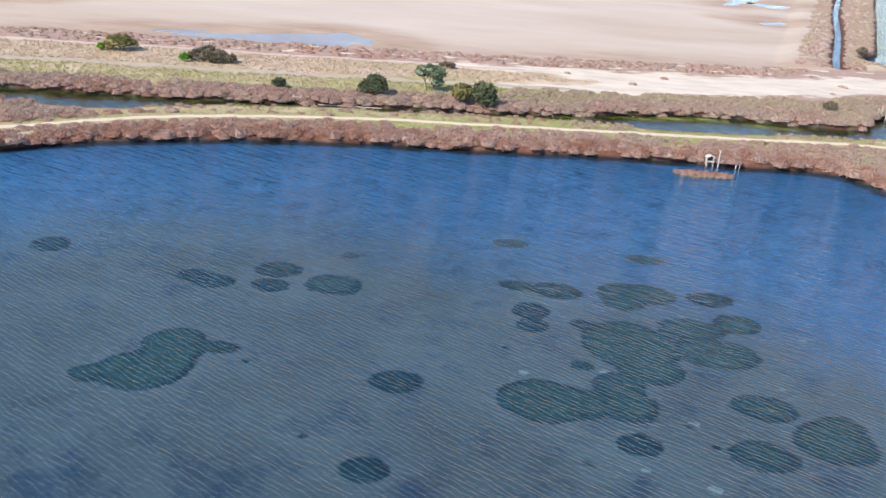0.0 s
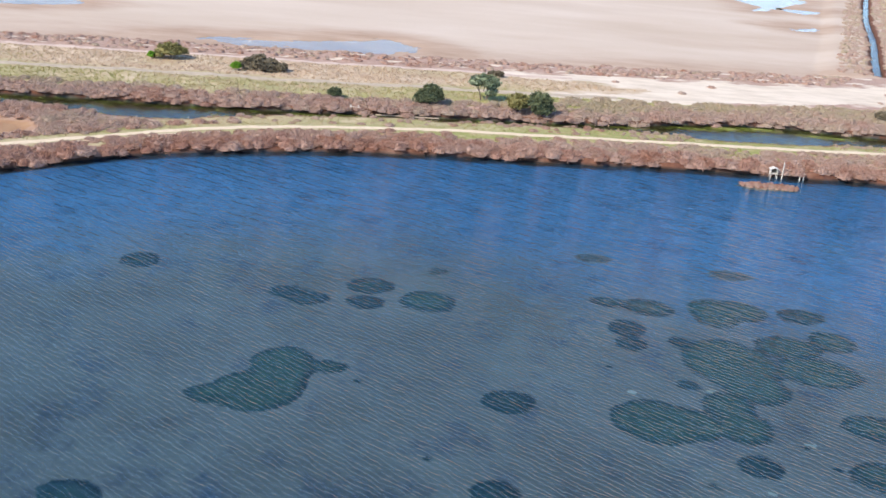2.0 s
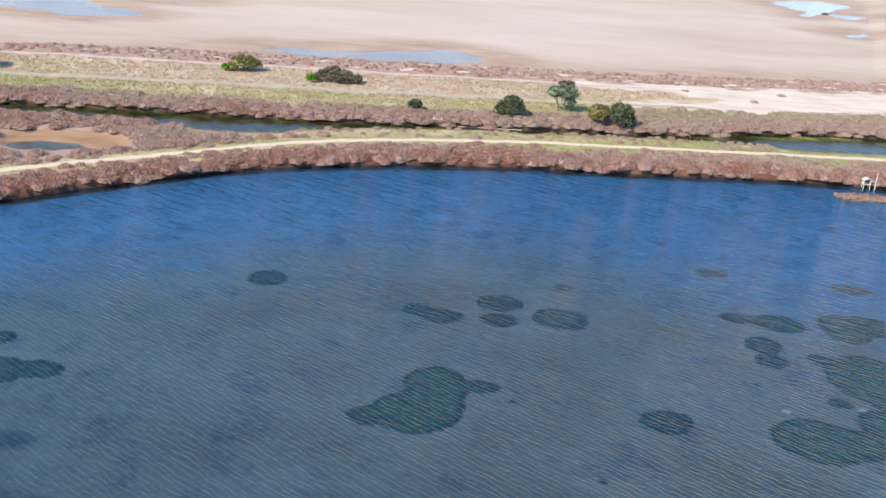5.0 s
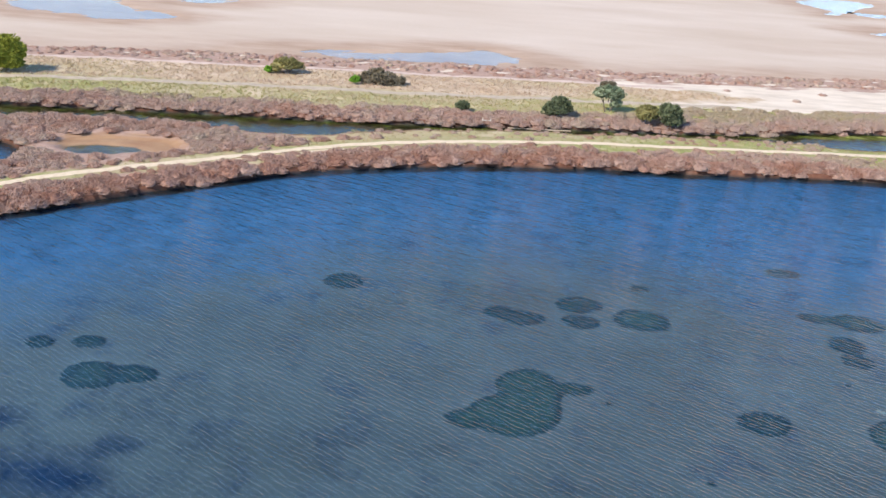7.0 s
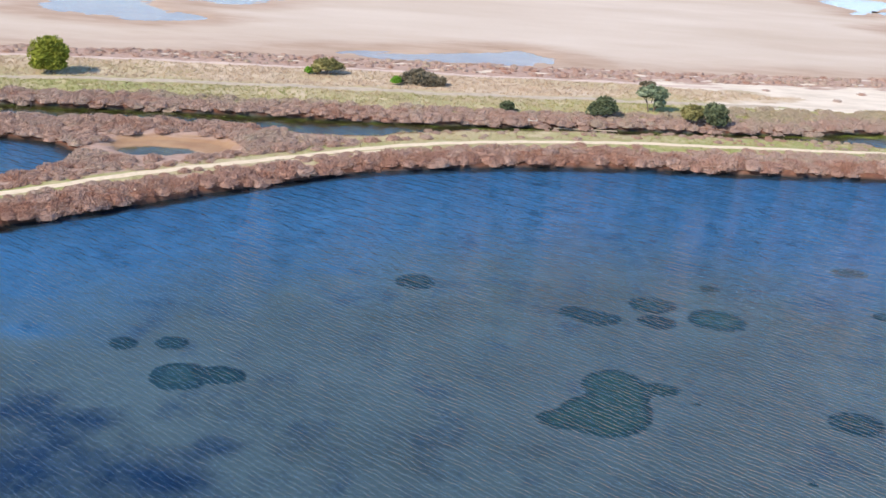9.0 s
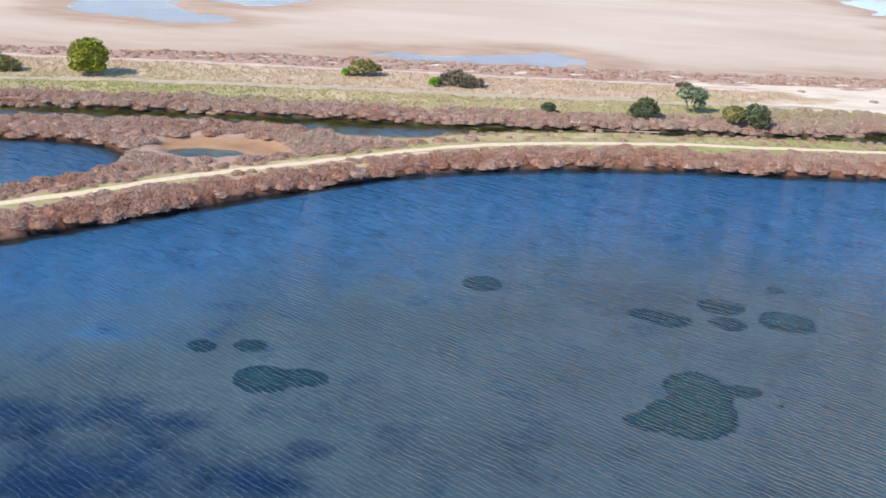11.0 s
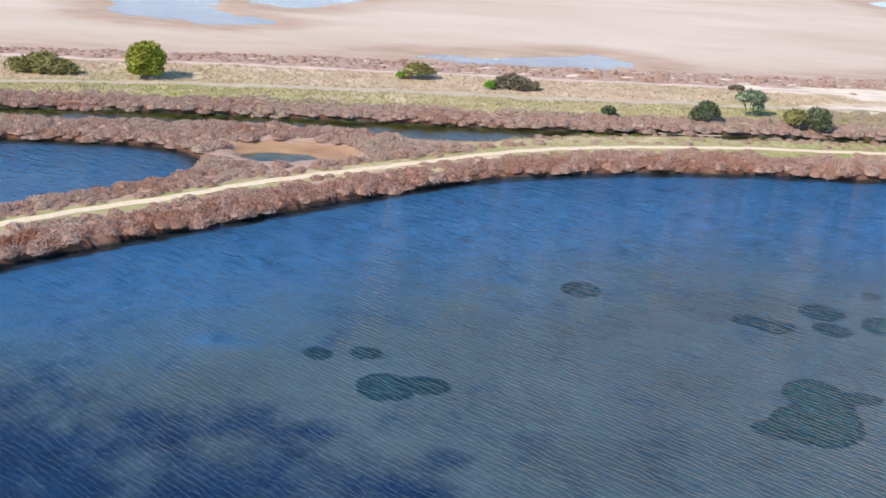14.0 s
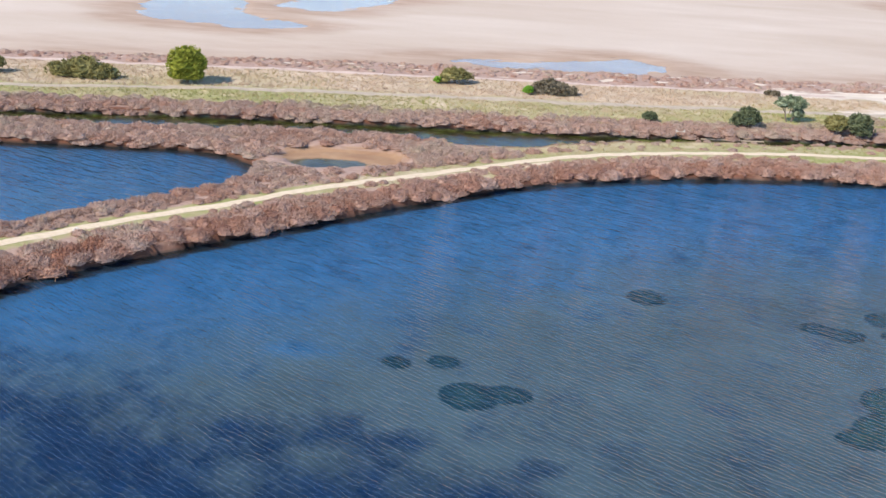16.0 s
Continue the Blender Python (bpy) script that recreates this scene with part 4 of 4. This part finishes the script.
tree("pine_tree", -80.8, 123.3, [(0, 0, 2.2, 2.35, 2.3, 2.05), (-0.6, -0.4, 1.1, 1.6, 1.6, 1.2), (0.6, -0.3, 1.05, 1.6, 1.6, 1.15)], M_PINE,
     "round bright green pine tree beside the earthen track", "tree", ((0, 0, 0.2),), 0.2, 230, 3)
tree("mastic_bush", -93.4, 123.0, [(0, 0, 0.6, 3.0, 2.0, 1.6), (-1.9, -0.2, 0.45, 2.6, 1.7, 1.15), (1.8, -0.1, 0.45, 2.7, 1.8, 1.25)], M_OLIVE,
     "wide domed olive green bush in dry grass", "bush", ((0, 0, 0.15), (0.5, 0, 0.1)), 0.2, 190, 4)
tree("mastic_bush", -104.3, 121.6, [(0, 0, 0.9, 1.8, 1.5, 1.2)], M_OLIVE, "domed olive green bush beside the track", "bush", ((0, 0, 0.1),), 0.2, 80, 5)
tree("mastic_bush", -48.8, 133.4, [(0, 0, 1.0, 1.8, 1.5, 0.95), (1.0, 0, 0.95, 1.4, 1.2, 0.65), (-1.3, -0.2, 0.5, 0.9, 0.9, 0.7)], M_OLIVE,
     "olive green bush with a flat top by the sandy path", "bush", ((0.2, 0, 0.12), (0.9, 0, 0.08)), 0.18, 110, 6)
tree("mastic_bush", -36.3, 131.0, [(0, 0, 0.7, 2.1, 1.6, 1.15), (-1.4, 0, 0.5, 1.5, 1.3, 0.9), (1.9, 0, 0.4, 1.6, 1.3, 0.75)], M_BROWNLEAF,
     "wide dull brownish green bush in dry grass", "bush", ((0, 0, 0.12),), 0.2, 150, 7)
tree("young_bush", -39.3, 129.9, [(0, 0, 0.5, 0.7, 0.6, 0.55)], M_FRESH, "small fresh green bush beside a dull one", "bush", ((0, 0, 0.05),), 0.13, 36, 8)
tree("young_bush", -50.9, 132.6, [(0, 0, 0.45, 0.5, 0.5, 0.5)], M_FRESH, "small fresh green bush by the sandy path", "bush", ((0, 0, 0.05),), 0.13, 30, 9)
tree("mastic_bush", -14.2, 119.9, [(0, 0, 1.15, 1.6, 1.4, 1.25), (-0.9, 0, 0.8, 1.1, 1.1, 0.9)], M_DARKLEAF, "rounded dark green bush above the canal", "bush", ((0, 0, 0.1),), 0.17, 110, 10)
tree("wild_olive_tree", -8.0, 124.8, [(-1.0, 0, 2.15, 0.95, 0.9, 0.85), (0.75, 0, 2.1, 1.15, 1.0, 1.05), (0.9, -0.1, 1.0, 0.8, 0.8, 0.7), (-0.1, 0.1, 2.6, 0.9, 0.8, 0.6)], M_GREY,
     "greyish green olive tree with two pale stems", "tree", ((-0.7, 0, 0.09), (0.6, 0, 0.11)), 0.16, 110, 11)
tree("mastic_bush", -4.0, 119.8, [(0, 0, 1.2, 1.35, 1.2, 1.1)], M_OLIVE, "olive green bush beside a darker one", "bush", ((0, 0, 0.1),), 0.17, 80, 12)
tree("mastic_bush", -1.5, 119.5, [(0, 0, 1.5, 1.5, 1.3, 1.35), (0.4, -0.2, 0.8, 1.3, 1.2, 0.9)], M_DARKLEAF, "tall dark green bush above the canal", "bush", ((0, 0, 0.12),), 0.17, 120, 13)
tree("mastic_bush", -25.4, 119.8, [(0, 0, 0.6, 0.9, 0.8, 0.65)], M_DARKLEAF, "small dark green bush on the canal bank", "bush", ((0, 0, 0.06),), 0.14, 40, 14)
tree("mastic_bush", -6.4, 139.4, [(0, 0, 0.3, 1.1, 0.7, 0.4)], M_BROWNLEAF, "low dull green bush by the sandy path", "bush", ((0, 0, 0.06),), 0.15, 40, 15)
tree("mastic_bush", 42.4, 131.4, [(0, 0, 0.6, 0.9, 0.8, 0.65)], M_BROWNLEAF, "low dark bush in pale scrub", "bush", ((0, 0, 0.06),), 0.15, 40, 16)
tree("mastic_bush", 61.6, 177.6, [(0, 0, 0.6, 1.0, 0.8, 0.6)], M_BROWNLEAF, "low dark bush on the ditch bank", "bush", ((0, 0, 0.06),), 0.15, 40, 17)


# ---- islet, stand, posts, railing, stones ----
ip = np.stack([rng.normal(20.5, 1.5, 900), rng.normal(100.0, 0.42, 900)], 1)
ip = ip[(((ip - [20.5, 100.0]) / [2.9, 0.85]) ** 2).sum(1) < 1]
v, f = dome(6, 26, 91, 0.12, 0.2)
islet = tagged(new("islet", mesh_of("islet", v * [3.0, 1.0, 3.2] + [20.5, 100.0, -0.02], f, M_GROUND)), "low brown islet of mud and dead reeds", "islet")
paint(islet.data, "cover", np.tile([0.3, 0, 0.2], (len(v), 1)))
paint(islet.data, "wet", np.tile([0.2, 0, 0], (len(v), 1)))
paint(islet.data, "extra", np.zeros((len(v), 3)))
for k, p in enumerate(ip[thinned(ip, 0.34)]):
    ob = new("reed_clump", own[k % 8])
    ob.matrix_world = pose(p[0], p[1], 0.12, 0, 0, k * 47) @ Matrix.Diagonal((0.32, 0.3, 0.3 + 0.06 * (k % 3), 1))
    tagged(ob, "low brown clump of dead reeds on the islet", "reeds", "reed clumps on the islet")


def block(bm, x, y, z, sx, sy, sz, turn=0.0, bevel=0.01):
    made = bmesh.ops.create_cube(bm, size=1, matrix=pose(x, y, z, 0, 0, turn) @ Matrix.Diagonal((sx, sy, sz, 1)))
    bmesh.ops.bevel(bm, geom=list({e for w in made["verts"] for e in w.link_edges}), offset=bevel, segments=1, affect="EDGES")


stand = tagged(new("wooden_stand"), "small white wooden nesting hut on legs at the waterline", "hut")
stand.location = (21.9, 103.7, -0.1)
bm = bmesh.new()
block(bm, 0, 0, 0.58, 0.78, 0.66, 0.05)
part("platform", bm, M_WHITEWOOD, stand)
for sx, tilt in ((-0.22, -22), (0.22, 22)):
    bm = bmesh.new()
    bmesh.ops.create_cube(bm, size=1, matrix=pose(sx, 0, 1.13, 0, tilt, 0) @ Matrix.Diagonal((0.52, 0.8, 0.04, 1)))
    part("roof", bm, M_WHITEWOOD, stand)
for sx in (-0.34, 0.34):
    bm = bmesh.new()
    block(bm, sx, 0, 0.83, 0.05, 0.62, 0.45)
    part("side_panel", bm, M_WHITEWOOD, stand)
# board coloured dark in place of the shade inside the hut
bm = bmesh.new()
block(bm, 0, 0.3, 0.83, 0.62, 0.04, 0.45)
part("back_panel", bm, M_BARK, stand, "back board coloured dark as the hut's shaded inside")
for sx in (-0.32, 0.32):
    for sy in (-0.26, 0.26):
        bm = bmesh.new()
        block(bm, sx, sy, 0.05, 0.07, 0.07, 1.0)
        part("leg", bm, M_WHITEWOOD, stand)


def post(x, y, h, rad, lean, label):
    bm = bmesh.new()
    tapered(bm, (0, 0, -0.5), (lean, 0.02, h), rad, rad * 0.85, 8)
    data = bpy.data.meshes.new("wooden_post")
    bm.to_mesh(data)
    bm.free()
    data.materials.append(M_WHITEWOOD)
    ob = new("wooden_post", data)
    ob.location = (x, y, 0)
    return tagged(ob, label, "post", "wooden posts at the shore")


post(22.75, 103.5, 1.75, 0.06, 0.02, "tall bleached wooden post standing in the water")
post(24.6, 103.6, 0.62, 0.08, 0.0, "short bleached wooden post standing in the water")
post(25.0, 103.7, 0.66, 0.07, 0.02, "short bleached wooden post standing in the water")
for x, y, top in ((48.5, 131.6, 1.5), (49.1, 132.0, 1.8), (49.6, 131.7, 1.4)):
    post(x, y, top, 0.07, 0.03, "pale wooden post in the water at the canal mouth")
rail = tagged(new("wooden_railing"), "short bleached wooden railing on the canal bank", "railing")
rail.location = (-22.5, 115.5, -0.25)
for sx in (-0.45, 0.45):
    bm = bmesh.new()
    tapered(bm, (sx, 0, -0.4), (sx, 0, 1.25), 0.07, 0.06, 7)
    part("post", bm, M_WHITEWOOD, rail)
bm = bmesh.new()
block(bm, 0, 0, 1.0, 1.2, 0.06, 0.1)
part("crossbar", bm, M_WHITEWOOD, rail)
bm = bmesh.new()
tapered(bm, (-3.6, -0.25, 0.07), (3.6, 0.25, 0.1), 0.09, 0.07, 7)
data = bpy.data.meshes.new("log")
bm.to_mesh(data)
bm.free()
data.materials.append(plain("driftwood", (0.34, 0.26, 0.18), (0.50, 0.40, 0.30), 6.0))
log = tagged(new("driftwood_log", data), "long pale log lying along the canal bank", "log")
log.location = (-16.5, 115.75, 0)

M_STONE = plain("pale_stone", (0.50, 0.44, 0.38), (0.74, 0.68, 0.62), 4.0)
for k, (x, y, size) in enumerate(((-69.7, 70.9, 0.42), (-56.8, 81.9, 0.4), (-57.6, 81.0, 0.3), (-74.6, 71.8, 0.38), (-69.2, 71.4, 0.28), (-56.2, 82.3, 0.26), (-12.8, 103.2, 0.3))):
    v, f = dome(4, 8, 200 + k, 0.7, 0.3)
    ob = tagged(new("stone", mesh_of("stone", v * size, f, M_STONE, False)), "pale weathered stone on the muddy bank", "stone", "stones on the bank")
    ob.location = (x, y, float(height(np.array([[x, y]]))[0]) - 0.02)
